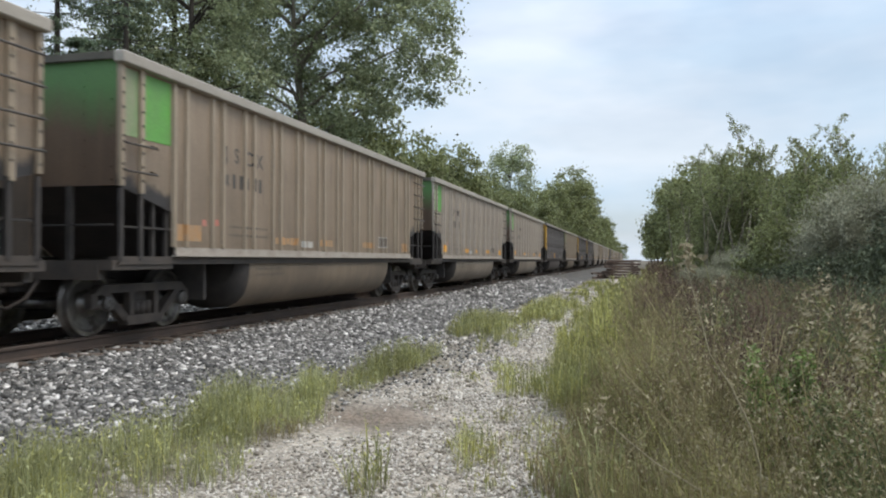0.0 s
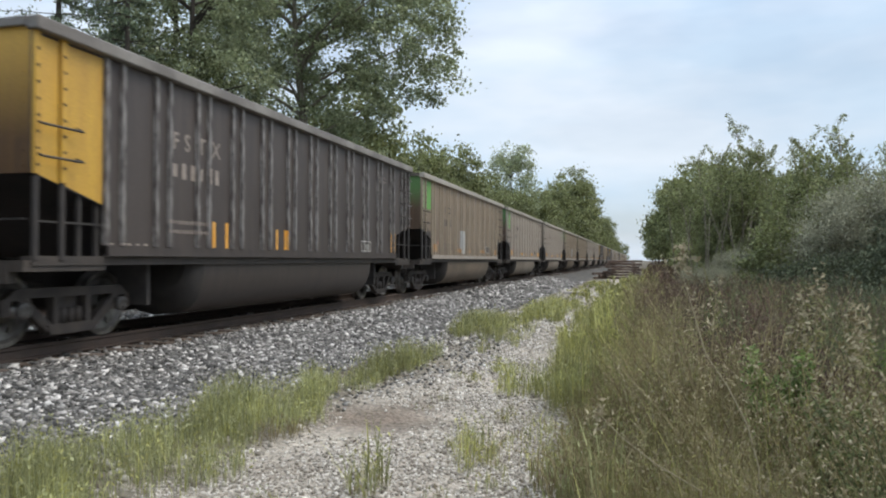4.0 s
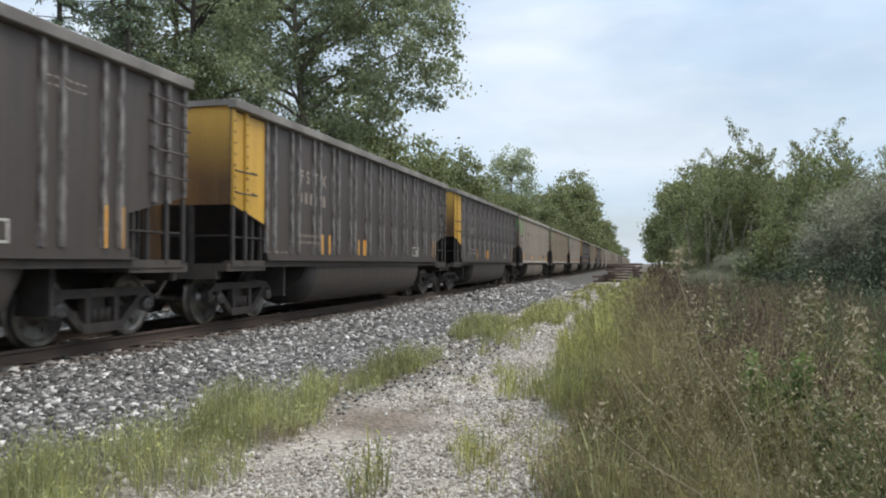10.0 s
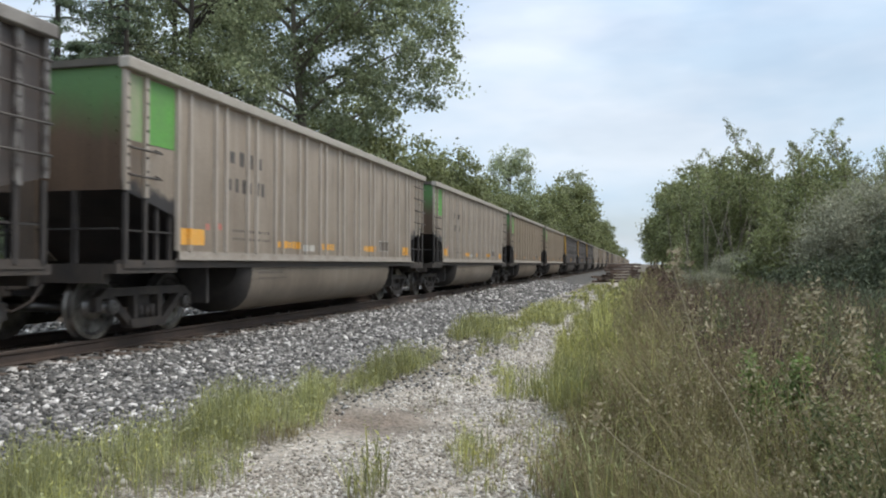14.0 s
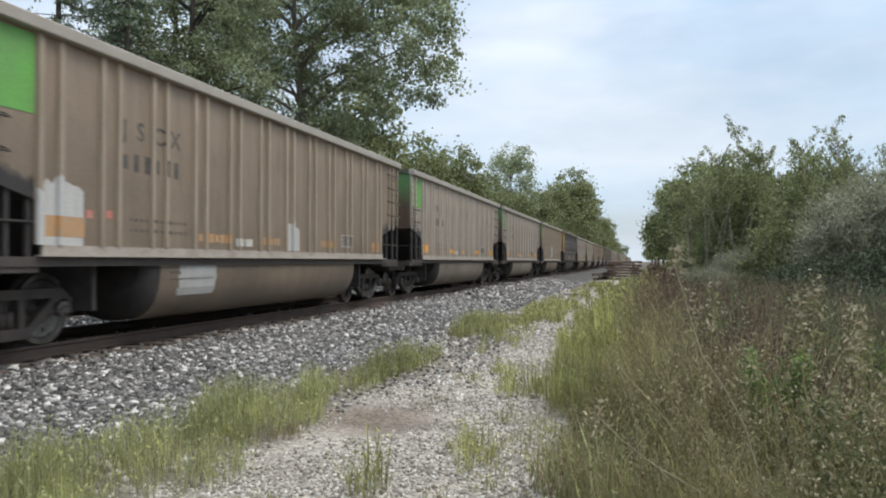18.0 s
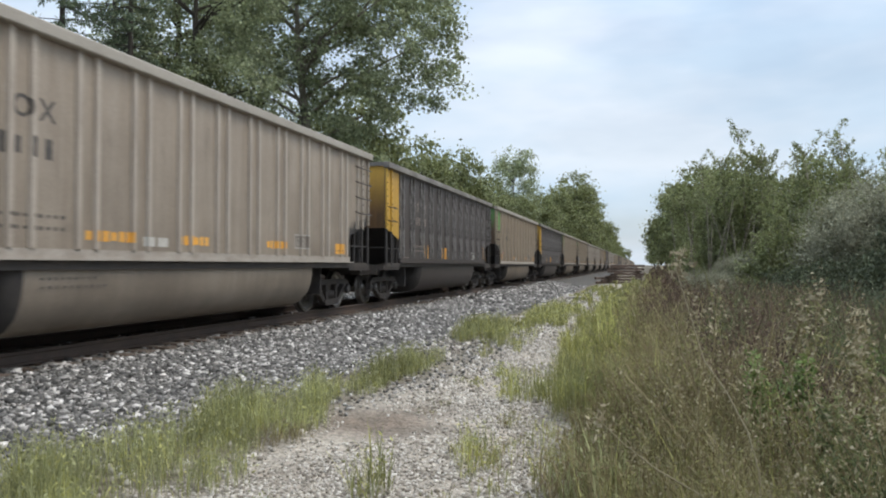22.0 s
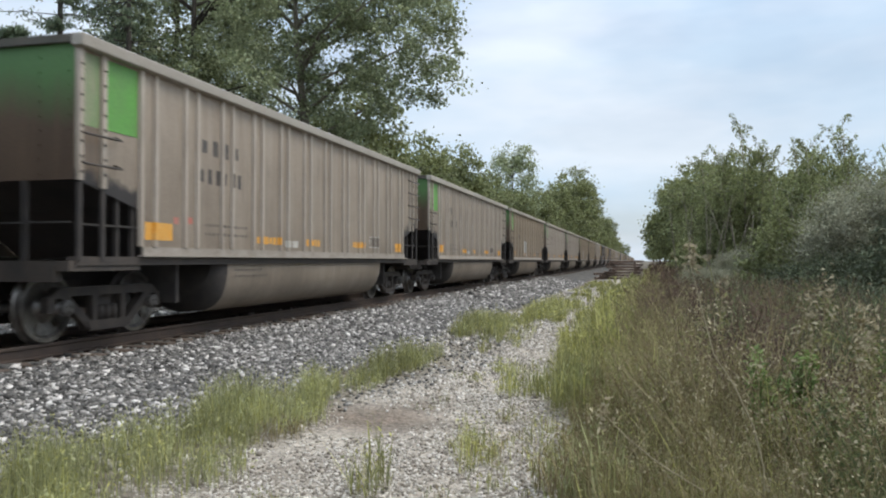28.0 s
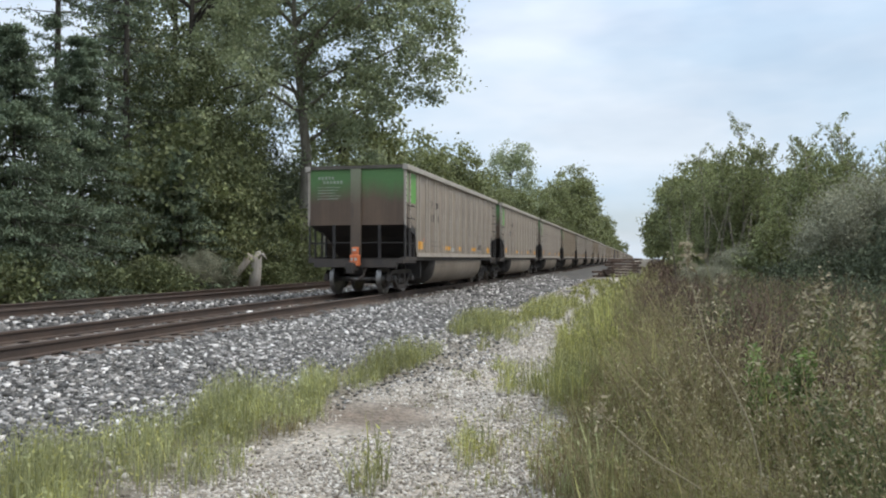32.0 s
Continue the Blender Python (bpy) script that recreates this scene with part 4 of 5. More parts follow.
stones("ballast_stones", "grey crushed ballast stones with pale chips", [
    (-6.9, -4.3, -6, 4, 2500, 0.06, None), (-6.9, -4.3, 4.0, 14, 26000, 0.043, None), (-6.9, -4.3, 14, 28, 17500, 0.052, None), (-4.4, -2.2, 8, 22, 2600, 0.032, spill), (-6.9, -4.0, 28, 60, 12000, 0.085, None),
    (-10.5, -6.9, 5, 30, 9000, 0.062, off_rail), (-16.2, -10.5, 9, 32, 9000, 0.075, off_rail), (-16.2, -6.9, 30, 75, 9000, 0.10, off_rail)], STONES, "ballast")
dirt_patch = lambda x, y: ((x + 2.75 + 0.25 * np.sin(3.1 * y)) / 0.85) ** 2 + ((y - 8.0 + 0.4 * np.sin(4.0 * x)) / 1.3) ** 2 > rng.uniform(0.45, 1.9, len(x)) ** 1.5
stones("path_gravel", "pale crushed limestone gravel on the path", [
    (-4.4, -0.3, -6, 3.7, 2500, 0.03, None), (-3.8, -0.3, 3.7, 9, 36000, 0.0185, lambda x, y: dirt_patch(x, y) & on_path(x, y)), (-3.6, -0.6, 9, 18, 19000, 0.025, on_path), (-4.0, -0.9, 18, 45, 7000, 0.055, None)], GRAVEL, "gravel")
stones("stray_stones", "loose pale stones along the ballast foot", [(-4.7, -3.2, 4, 20, 900, 0.045, None)], GRAVEL, "stones")


def zoned(x, y, kinds, red, green):
    """Patches among the weeds: red-brown dock and green stands, spreading wide and darker to the right and behind."""
    p = np.where(((x - 1.45 - 0.12 * (y - 8)) / 0.95) ** 2 + ((y - 8.6) / 2.4) ** 2 < 1, 0.93, 0.0)
    p = np.maximum(p, np.where(((x - 0.5) / 0.6) ** 2 + ((y - 16.5) / 4.0) ** 2 < 1, 0.75, 0.0))
    p = np.maximum(p, np.where((x > 1.7) & (y > 7) & (y < 24), 0.8, 0.0))
    p = np.maximum(p, np.where((y > 8.5) & (x > 0.6), 0.82, 0.0))
    p = np.maximum(p, np.where((y > 4.9) & (x > 1.15 + 0.25 * np.sin(2.1 * y)), 0.62, 0.0))
    kinds = np.where(rng.uniform(0, 1, len(x)) < p, red, kinds)
    far = (x > 1.6) & (y > 7) & (y < 24) & (np.sin(1.7 * x + 0.6 * y) > -0.3)
    kinds = np.where(far & (rng.uniform(0, 1, len(x)) < 0.55), green, kinds)
    g = np.where(((x - 1.15) / 0.3) ** 2 + ((y - 11.5) / 1.6) ** 2 < 1, 0.85, 0.0)
    g = np.maximum(g, np.where(((x - 1.15) / 0.3) ** 2 + ((y - 4.1) / 0.7) ** 2 < 1, 0.6, 0.0))
    g = np.maximum(g, np.where(((x - 1.95) / 0.4) ** 2 + ((y - 8.3) / 0.9) ** 2 < 1, 0.8, 0.0))
    g = np.maximum(g, np.where(((x - 2.3) / 0.35) ** 2 + ((y - 9.5) / 0.9) ** 2 < 1, 0.7, 0.0))
    return np.where(rng.uniform(0, 1, len(x)) < g, green, kinds)


def grass(name, label, areas, materials, category="grass", zones=None, tuft=14, band=None, lean=0.35):
    vs, ix = [], []
    for x0, x1, y0, y1, n, h, w, kinds in areas:
        # blades stand in tufts
        tufts = max(1, n // tuft)
        tx, ty = scatter(x0, x1, y0, y1, tufts)
        u = (tx - x0) / (x1 - x0)
        wave = np.sin(ty * 1.9 + x0 * 3) + np.sin(ty * 4.3 + tx * 5.1) + 0.8 * np.sin(tx * 9.0 + ty)
        keep = rng.uniform(-0.9, 2.6, tufts) < wave + 1.3 * np.sin(np.pi * u)
        if band:
            keep = rng.uniform(-0.7, 1.9, tufts) < 0.40 * wave + 0.95 * np.sin(np.pi * u)
            tx = band(u, ty)
        tx, ty = tx[keep], ty[keep]
        th = rng.uniform(0.5, 1.15, len(tx)) * (0.55 + 0.35 * np.sin(np.pi * u[keep]) + 0.14 * np.clip(wave[keep], -1, 2))
        k = np.repeat(np.arange(len(tx)), tuft)
        x, y = tx[k] + rng.normal(0, 0.05, len(k)), ty[k] + rng.normal(0, 0.05, len(k))
        vs.append(blades(np.stack([x, y, ground_z(x, y) - 0.01], -1), h * th[k], w, rng, lean))
        pick = rng.choice(kinds, len(k))
        ix.append(zoned(x, y, pick, *zones) if zones else pick)
        # small leaves towards the tips
        k = np.repeat(np.arange(len(tx)), tuft - 2)
        c = np.stack([tx[k] + rng.normal(0, 0.07, len(k)), ty[k] + rng.normal(0, 0.07, len(k)), ground_z(tx[k], ty[k]) + h * th[k] * rng.uniform(0.35, 1.05, len(k))], -1)
        vs.append(leaves(c, w * (6.5 if band else 4.8), w * (2.1 if band else 1.4), rng, -0.35, 0.1))
        pick = rng.choice(kinds, len(k))
        ix.append(zoned(c[:, 0], c[:, 1], pick, *zones) if zones else pick)
    return tagged(new(name, soup(name, np.concatenate(vs), 4, materials, np.concatenate(ix))), label, category, kind="stuff")


STRIP_Y = [3, 5.5, 7, 8, 9, 10.5, 12.8]
strip_left = lambda y: np.interp(y, STRIP_Y, [-4.6, -4.55, -4.4, -4.2, -3.88, -3.72, -3.45])
strip_right = lambda y: np.interp(y, STRIP_Y, [-3.0, -3.12, -3.25, -3.36, -3.42, -3.38, -3.15])
strip = lambda u, y: strip_left(y) + (strip_right(y) - strip_left(y)) * (u + 0.12 * np.sin(3.1 * y + 4 * u))
grass("grass_strip", "yellow-green grass tufts at the foot of the ballast", [
    (0, 1, 3.4, 8.0, 12500, 0.46, 0.0062, [0, 0, 0, 0, 1]), (0, 1, 7.8, 12.6, 5200, 0.47, 0.0075, [0, 0, 0, 1])], [GRASS, DRYGRASS], tuft=12, band=strip, lean=0.28)
grass("far_grass_strip", "ragged yellow-green grass tufts between ballast and path", [
    (-4.2, -2.9, 16.0, 20.5, 3200, 0.5, 0.014, [0, 0, 1]), (-3.5, -2.0, 20.0, 29, 4300, 0.48, 0.018, [0, 1]), (-3.2, -2.2, 13.5, 19, 700, 0.28, 0.011, [0, 1]), (-3.6, -2.2, 34, 60, 1200, 0.25, 0.04, [0, 1])], [GRASS, DRYGRASS])
grass("path_grass", "thin grass sprouting through the gravel path", [
    (-2.0, -1.75, 5.0, 5.6, 170, 0.42, 0.010, [0, 1]), (-1.55, -1.2, 5.8, 6.8, 220, 0.30, 0.009, [0, 1]), (-1.75, -1.3, 8.6, 9.8, 260, 0.34, 0.010, [0, 1]),
    (-1.5, -0.5, 4.2, 8.5, 1000, 0.24, 0.008, [0, 1, 2]), (-2.2, -1.7, 10.0, 11.2, 220, 0.32, 0.012, [0, 1]), (-2.5, -0.8, 3.6, 12, 700, 0.16, 0.008, [0, 2]),
    (-3.6, -3.0, 6.5, 7.0, 120, 0.25, 0.01, [2])], [GRASS, DRYGRASS, WEED])
grass("tall_grass", "tall yellow-green grass at the edge of the weeds", [
    (-1.3, 0.1, 8.0, 15.5, 7500, 0.55, 0.010, [0, 1, 2, 2]), (-1.6, 0.0, 15, 25, 5000, 0.7, 0.018, [0, 1, 1, 2]), (-0.7, 0.5, 4.4, 8.5, 5200, 0.45, 0.010, [2, 3, 3, 0]),
    (-2.0, 1.5, 27, 60, 3500, 0.62, 0.05, [0, 1, 2]), (-1.1, 0.0, 11.5, 14.5, 2200, 0.9, 0.010, [1, 1, 2])], [GRASS, DRYGRASS, WEEDLEAF, WEED])


def weed_arrays(x, y, h, leaf_n, seed_n, leaf_len):
    """Corners and materials of weeds: a bent stem, narrow leaves along it, pale seed heads at the top."""
    n = len(x)
    root = np.stack([x, y, ground_z(x, y)], -1)
    lean = rng.normal(0, 0.33, (n, 2))
    top = root + np.stack([lean[:, 0] * h, lean[:, 1] * h, h], -1)
    ang = rng.uniform(0, 3.14, n)
    side = np.stack([np.cos(ang), np.sin(ang), np.zeros(n)], -1) * 0.0024
    side = side * (1 + (y / 9.0))[:, None]
    mid = root + (top - root) * 0.55 + np.stack([-lean[:, 0] * h * 0.15, -lean[:, 1] * h * 0.15, np.zeros(n)], -1)
    out = [np.stack([root - side, root + side, mid + side, mid - side], 1).reshape(-1, 3), np.stack([mid - side, mid + side, top + side * 0.5, top - side * 0.5], 1).reshape(-1, 3)]
    stem_kind = zoned(x, y, np.zeros(n, int), 4, 5)
    idx = [stem_kind, stem_kind]
    k = np.repeat(np.arange(n), leaf_n)
    u = rng.uniform(0.2, 1.0, len(k))
    c = root[k] + (top[k] - root[k]) * u[:, None] + rng.normal(0, 0.05, (len(k), 3)) * (1.3 - u)[:, None] * (h[k])[:, None]
    size = leaf_len * (1 + y[k] / 18)
    out.append(leaves(c, size, size * 0.15, rng, -0.35, 0.0))
    idx.append(zoned(c[:, 0], c[:, 1], np.where((y[k] < 6.5) & (rng.uniform(0, 1, len(k)) < 0.15), 2, rng.choice([1, 1, 0, 0], len(k))), 4, 5))
    if seed_n:
        k = np.repeat(np.arange(n)[rng.uniform(0, 1, n) < np.where(y < 6.5, 0.5, 0.06)], seed_n)
        c = top[k] + rng.normal(0, 0.045, (len(k), 3)) - np.array([0, 0, 0.03])
        size = 0.018 * (1 + y[k] / 16)
        out.append(leaves(c, size, size * 0.5, rng, 0, 0.2))
        idx.append(np.full(len(k), 2))
    return np.concatenate(out), np.concatenate(idx)


def weed_edge(y):
    return np.interp(y, [-8, 1.8, 3.2, 5, 8, 12, 20, 37, 70], [0.7, 0.7, -0.30, -0.42, -0.68, -0.85, -0.9, -0.3, 0.6])


def weeds(name, label, areas):
    vs, ix = [], []
    for x1, y0, y1, n, h, leaf_n, seed_n, leaf_len in areas:
        y = rng.uniform(y0, y1, n)
        x = weed_edge(y) + (x1 - weed_edge(y)) * rng.uniform(0, 1, n) ** 0.85
        rise = np.clip((x - weed_edge(y)) / 0.9, 0.35, 1)
        hh = h * rise * rng.uniform(0.6, 1.15, n) * (0.84 + 0.2 * np.sin(x * 2.3 + y * 1.1) + 0.14 * np.sin(3.7 * x - 2.3 * y))
        v, i = weed_arrays(x, y, hh, leaf_n, seed_n, leaf_len)
        vs.append(v)
        ix.append(i)
    return tagged(new(name, soup(name, np.concatenate(vs), 4, [WEED, WEEDLEAF, SEED, HERB, REDWEED, UNDERBRUSH], np.concatenate(ix))), label, "weeds", kind="stuff")


weeds("dry_weeds", "dense brown and olive weeds with pale seed heads", [
    (7.0, -6, 3.0, 1500, 0.62, 16, 3, 0.05), (3.2, 3.4, 4.9, 1900, 0.76, 30, 8, 0.036), (3.6, 4.9, 7.0, 1900, 0.95, 26, 7, 0.042), (5.0, 7.0, 12, 3900, 1.02, 30, 3, 0.036), (4.4, 12, 24, 3600, 1.05, 24, 2, 0.046), (14, 24, 45, 3200, 1.1, 16, 2, 0.075), (8, 45, 66, 1500, 1.1, 12, 0, 0.08), (8, 72, 110, 1500, 1.3, 10, 0, 0.07)])


grass("weed_grass", "brown and olive grass standing among the weeds", [
    (-0.2, 3.2, 3.4, 4.9, 9000, 0.66, 0.005, [0, 0, 1, 2]), (-0.2, 3.6, 4.9, 7.0, 9000, 0.85, 0.006, [0, 0, 1, 2]), (-0.3, 5.0, 7.0, 12, 19000, 0.9, 0.008, [0, 0, 1, 2]), (-0.3, 4.6, 12, 24, 13000, 0.95, 0.014, [0, 1, 1, 2])], [WEED, WEEDLEAF, DRYGRASS, REDWEED, UNDERBRUSH], zones=(3, 4), lean=0.48)


def herb(x, y, h, n_leaf, leaf_len, mats, name, label, spread=0.16, seeds=0, stems=4):
    """A single leafy plant: a few stems, leaves along them, seed tufts on top if any."""
    plant = tagged(new(name), label, "plant", "plants among the weeds")
    plant.location = (x, y, float(ground_z(np.array([x]), np.array([y]))[0]))
    cs, tops = [], []
    for k in range(stems):
        a = rng.uniform(0, 6.28)
        tip = Vector((math.cos(a) * spread * h, math.sin(a) * spread * h, h * rng.uniform(0.8, 1.05)))
        part("stem", tube(bmesh.new(), [(0, 0, 0), tip * 0.5 + Vector((0, 0, 0.05 * h)), tip], [0.008, 0.006, 0.003], 5), mats[0], plant)
        u = rng.uniform(0.25, 1.0, n_leaf // stems)
        cs.append(np.outer(u, np.array(tip)) + rng.normal(0, 0.085, (len(u), 3)) * h * (1.25 - u)[:, None])
        tops.append(np.array(tip) + rng.normal(0, 0.05, (seeds, 3)) * np.array([0.7, 0.7, 2.0]))
    part("foliage", soup("foliage", leaves(np.concatenate(cs), leaf_len, leaf_len * 0.3, rng, -0.1, 0.3), 4, mats[1]), None, plant)["kind"] = "stuff"
    if seeds:
        part("seed_head", soup("seed_head", leaves(np.concatenate(tops), 0.04, 0.02, rng, 0, 0.2), 4, mats[2]), None, plant, "pale fluffy seed head")["kind"] = "stuff"
    return plant


def stalk(x, y, pts, r, material, name, label):
    plant = tagged(new(name), label, "plant", "plants among the weeds")
    plant.location = (x, y, float(ground_z(np.array([x]), np.array([y]))[0]))
    part("stem", tube(bmesh.new(), pts, [r * (1 - 0.6 * k / (len(pts) - 1)) for k in range(len(pts))], 5), material, plant)
    tip = np.array(pts[-1])
    part("seed_head", soup("seed_head", leaves(tip + rng.normal(0, 0.04, (40, 3)), 0.045, 0.02, rng, 0, 0.2), 4, SEED), None, plant)["kind"] = "stuff"
    return plant


swaying = []
swaying.append((herb(0.90, 5.45, 0.98, 2200, 0.055, (WEED, HERB, SEED), "leafy_herb", "dark green leafy herb among brown weeds", 0.2, 8, 12), 0.8))
swaying.append((herb(1.10, 5.6, 1.24, 260, 0.06, (WEED, WEEDLEAF, SEED), "goldenrod", "slender goldenrod with a pale yellow plume", 0.05, 110, 2), 1.3))
swaying.append((herb(1.32, 5.2, 1.05, 240, 0.055, (WEED, WEEDLEAF, SEED), "goldenrod", "faded goldenrod gone to seed among the weeds", 0.05, 80, 2), 1.3))
swaying.append((herb(1.12, 4.1, 0.74, 900, 0.045, (WEED, WILLOW, SEED), "leafy_herb", "pale green leafy herb among brown weeds", 0.3, 6, 9), 0.9))
swaying.append((herb(1.55, 6.6, 1.12, 240, 0.07, (WEED, WEED, SEED), "mullein_spike", "dry brown mullein spike above the weeds", 0.06, 50, 1), 1.0))
swaying.append((herb(1.04, 4.6, 0.90, 900, 0.05, (WEED, WILLOW, SEED), "leafy_herb", "pale green leafy herb among brown weeds", 0.2, 10, 5), 1.0))
swaying.append((herb(0.5, 6.5, 1.3, 120, 0.06, (WEED, WEEDLEAF, SEED), "tall_weed", "tall thin weed with feathery seed tufts", 0.1, 40, 2), 1.2))
swaying.append((herb(1.95, 6.9, 1.05, 900, 0.06, (WEED, HERB, SEED), "leafy_herb", "dark green leafy herb at the foot of the bushes", 0.2, 10, 5), 0.8))
swaying.append((stalk(0.57, 4.1, [(0.020, 0, 0), (0.000, 0.00, 0.590), (-0.046, 0.03, 0.781), (-0.137, 0.06, 0.973), (-0.237, 0.09, 1.124), (-0.301, 0.12, 1.364), (-0.362, 0.15, 1.597)], 0.006, SEED, "bent_stalk", "long bent straw-coloured stalk above weeds"), 1.2))
swaying.append((stalk(0.29, 4.0, [(0.020, 0, 0), (0.000, 0.00, 0.487), (-0.213, 0.03, 0.597), (-0.376, 0.06, 0.713), (-0.487, 0.09, 0.815)], 0.006, SEED, "bent_stalk", "leaning straw-coloured stalk among the weeds"), 0.8))
swaying.append((stalk(0.95, 9.5, [(0, 0, 0), (-0.05, 0, 0.8), (-0.2, 0, 1.5), (-0.42, 0, 1.75)], 0.008, WEEDLEAF, "bent_stalk", "tall bent green stalk above the weeds"), 1.4))


# ---- stacked old ties and a concrete slab ----
def tie_mesh(name, length, w, h, material):
    bm = boxes((-length / 2, length / 2, -w / 2, w / 2, -h / 2, h / 2), bevel=0.012)
    me = bpy.data.meshes.new(name)
    bm.to_mesh(me)
    bm.free()
    me.materials.append(material)
    return me


stack = tagged(new("tie_stack"), "untidy stack of weathered railway ties beside the path", "timber stack")
stack.location = (-1.35, 71, 0.0)
old_tie = tie_mesh("old_tie", 2.6, 0.23, 0.18, OLD_TIE)
for lay in range(7):
    for k in range(5):
        if lay == 6 and k > 2:
            continue
        ob = part("old_tie", old_tie, None, stack)
        ob.matrix_local = pose(rng.normal(0, 0.26), (k - 2) * 0.30, 0.10 + 0.245 * lay, 0, rng.normal(0, 0.8), rng.normal(0, 4.0))
    for s in (-1, 1):
        if lay < 6:
            ob = part("spacer", old_tie, None, stack)
            ob.matrix_local = Matrix.Translation((s * 0.9, 0, 0.2225 + 0.245 * lay)) @ Matrix.Diagonal((0.08, 6.2, 0.36, 1))
for k in range(4):
    ob = part("old_tie", old_tie, None, stack)
    ob.matrix_local = pose(-1.75 + rng.normal(0, 0.1), -0.3 + 0.25 * k, 0.10 + 0.19 * (k % 3), 0, 0, 62 + rng.normal(0, 12))
slab = tagged(new("concrete_slab", bpy.data.meshes.new("concrete_slab")), "pale concrete slab lying beside the track", "slab")
bm = boxes((-0.45, 0.45, -0.3, 0.3, -0.05, 0.13), bevel=0.03)
bm.to_mesh(slab.data)
bm.free()
slab.data.materials.append(DEADWOOD)
slab.location = (-3.1, 38, 0.02)


# ---- trees and bushes ----
trng = np.random.default_rng(23)


def limb_path(a, b, sag, r):
    a, b = np.array(a, float), np.array(b, float)
    m = (a + b) / 2 + trng.normal(0, 0.06, 3) * np.linalg.norm(b - a) + np.array([0, 0, sag * np.linalg.norm(b - a)])
    return [tuple(a), tuple(m), tuple(b)], [r, r * 0.62, r * 0.2]


def crown_points(blobs, clumps, per, clump_r, shell=0.5):
    """Leaf places gathered in clumps that fill the blobs, thicker towards the outside."""
    b = np.array(blobs, float)
    w = b[:, 3] * b[:, 4] * b[:, 5]
    pick = trng.choice(len(b), clumps, p=w / w.sum())
    d = unit(trng.normal(size=(clumps, 3)))
    r = (shell + (1 - shell) * trng.uniform(0, 1, clumps) ** 0.7)[:, None]
    c = b[pick, :3] + d * r * b[pick, 3:6]
    k = np.repeat(np.arange(clumps), per)
    size = clump_r * trng.uniform(0.6, 1.4, clumps)
    p = c[k] + trng.normal(0, 1, (len(k), 3)) * size[k][:, None] * np.array([1, 1, 0.7])
    return c, p


def tree(name, label, x, y, blobs, clumps, per, clump_r, leaf, leafmat, barkmat, trunk, r, limbs=14, category="tree", group="", ratio=0.7, droop=0.2, near_by=False):
    """trunk: the trunk's line above its foot; blobs: (x, y, z, rx, ry, rz) of the crown above the foot."""
    t = tagged(new(name), label, category, group)
    z = float(ground_z(np.array([x], float), np.array([y], float))[0])
    t.location = (x, y, z - 0.05)
    c, p = crown_points(blobs, clumps, per, clump_r)
    p = p[p[:, 2] > 0.1]
    bm = bmesh.new()
    n = len(trunk)
    tube(bm, trunk, [r * (1.25 if k == 0 else 1 - 0.75 * k / (n - 1)) for k in range(n)], 9)
    trunk_ob = part("trunk", bm.copy(), barkmat, t)
    if limbs:
        order = trng.permutation(len(c))[:limbs]
        tr = np.array(trunk, float)
        for q in order:
            tip = c[q]
            zz = np.clip(tip[2] - 0.45 * np.linalg.norm(tip[:2] - tr[-1, :2]) - 0.5, tr[0, 2] + 0.3 * (tr[-1, 2] - tr[0, 2]), tr[-1, 2])
            foot = np.array([np.interp(zz, tr[:, 2], tr[:, 0]), np.interp(zz, tr[:, 2], tr[:, 1]), zz])
            one = bmesh.new() if near_by else bm
            tube(one, *limb_path(foot, tip, 0.05, r * 0.3), sides=5, caps=False)
            if near_by:
                part("limb", one, barkmat, t)
        if not near_by:
            bm.to_mesh(trunk_ob.data)
    bm.free()
    part("crown", soup("crown", leaves(p, leaf, leaf * ratio, trng, droop, 0.35), 4, leafmat), None, t)
    return t


def conifer(name, label, x, y, h, r, tiers, per, leaf, leafmat, low=0.06, sparse=1.0, group="conifers by the line"):
    """A spruce or pine: whorls of boughs that droop and turn up at the tips, hung with short twigs."""
    t = tagged(new(name), label, "tree", group)
    t.location = (x, y, float(ground_z(np.array([x], float), np.array([y], float))[0]) - 0.05)
    bm = tube(bmesh.new(), [(0, 0, 0), (0.1, 0, h * 0.5), (0, 0.05, h)], [h * 0.008 + 0.05, h * 0.005, 0.015], 8)
    pts = []
    for k in range(tiers):
        u = low + (1 - low) * k / tiers
        z0, length = u * h, r * (1 - u) ** 0.8 * trng.uniform(0.75, 1.15) + 0.25
        for j in range(max(4, int(7 * sparse))):
            a = trng.uniform(0, 6.283)
            ln = length * trng.uniform(0.55, 1.15)
            d = np.array([math.cos(a), math.sin(a), 0])
            bough = [np.array([0, 0, z0]), d * ln * 0.55 + np.array([0, 0, z0 - 0.05 * ln]), d * ln + np.array([0, 0, z0 + trng.uniform(-0.28, 0.02) * ln])]
            tube(bm, [tuple(q) for q in bough], [0.03, 0.02, 0.008], 4, caps=False)
            s = trng.uniform(0.25, 1.0, per)
            side = np.array([-d[1], d[0], 0])
            p = np.outer(s, bough[2] - bough[0]) + bough[0] + np.outer(trng.normal(0, 0.16, per) * ln * (1.25 - s), side) + trng.normal(0, 0.06, (per, 3)) * np.array([1, 1, 1.4]) * (0.5 + 0.12 * r)
            pts.append(p)
    part("trunk", bm, BARK, t)
    part("foliage", soup("foliage", leaves(np.concatenate(pts), leaf, leaf * 0.34, trng, 0.15, 0.9), 4, leafmat), None, t)
    return t


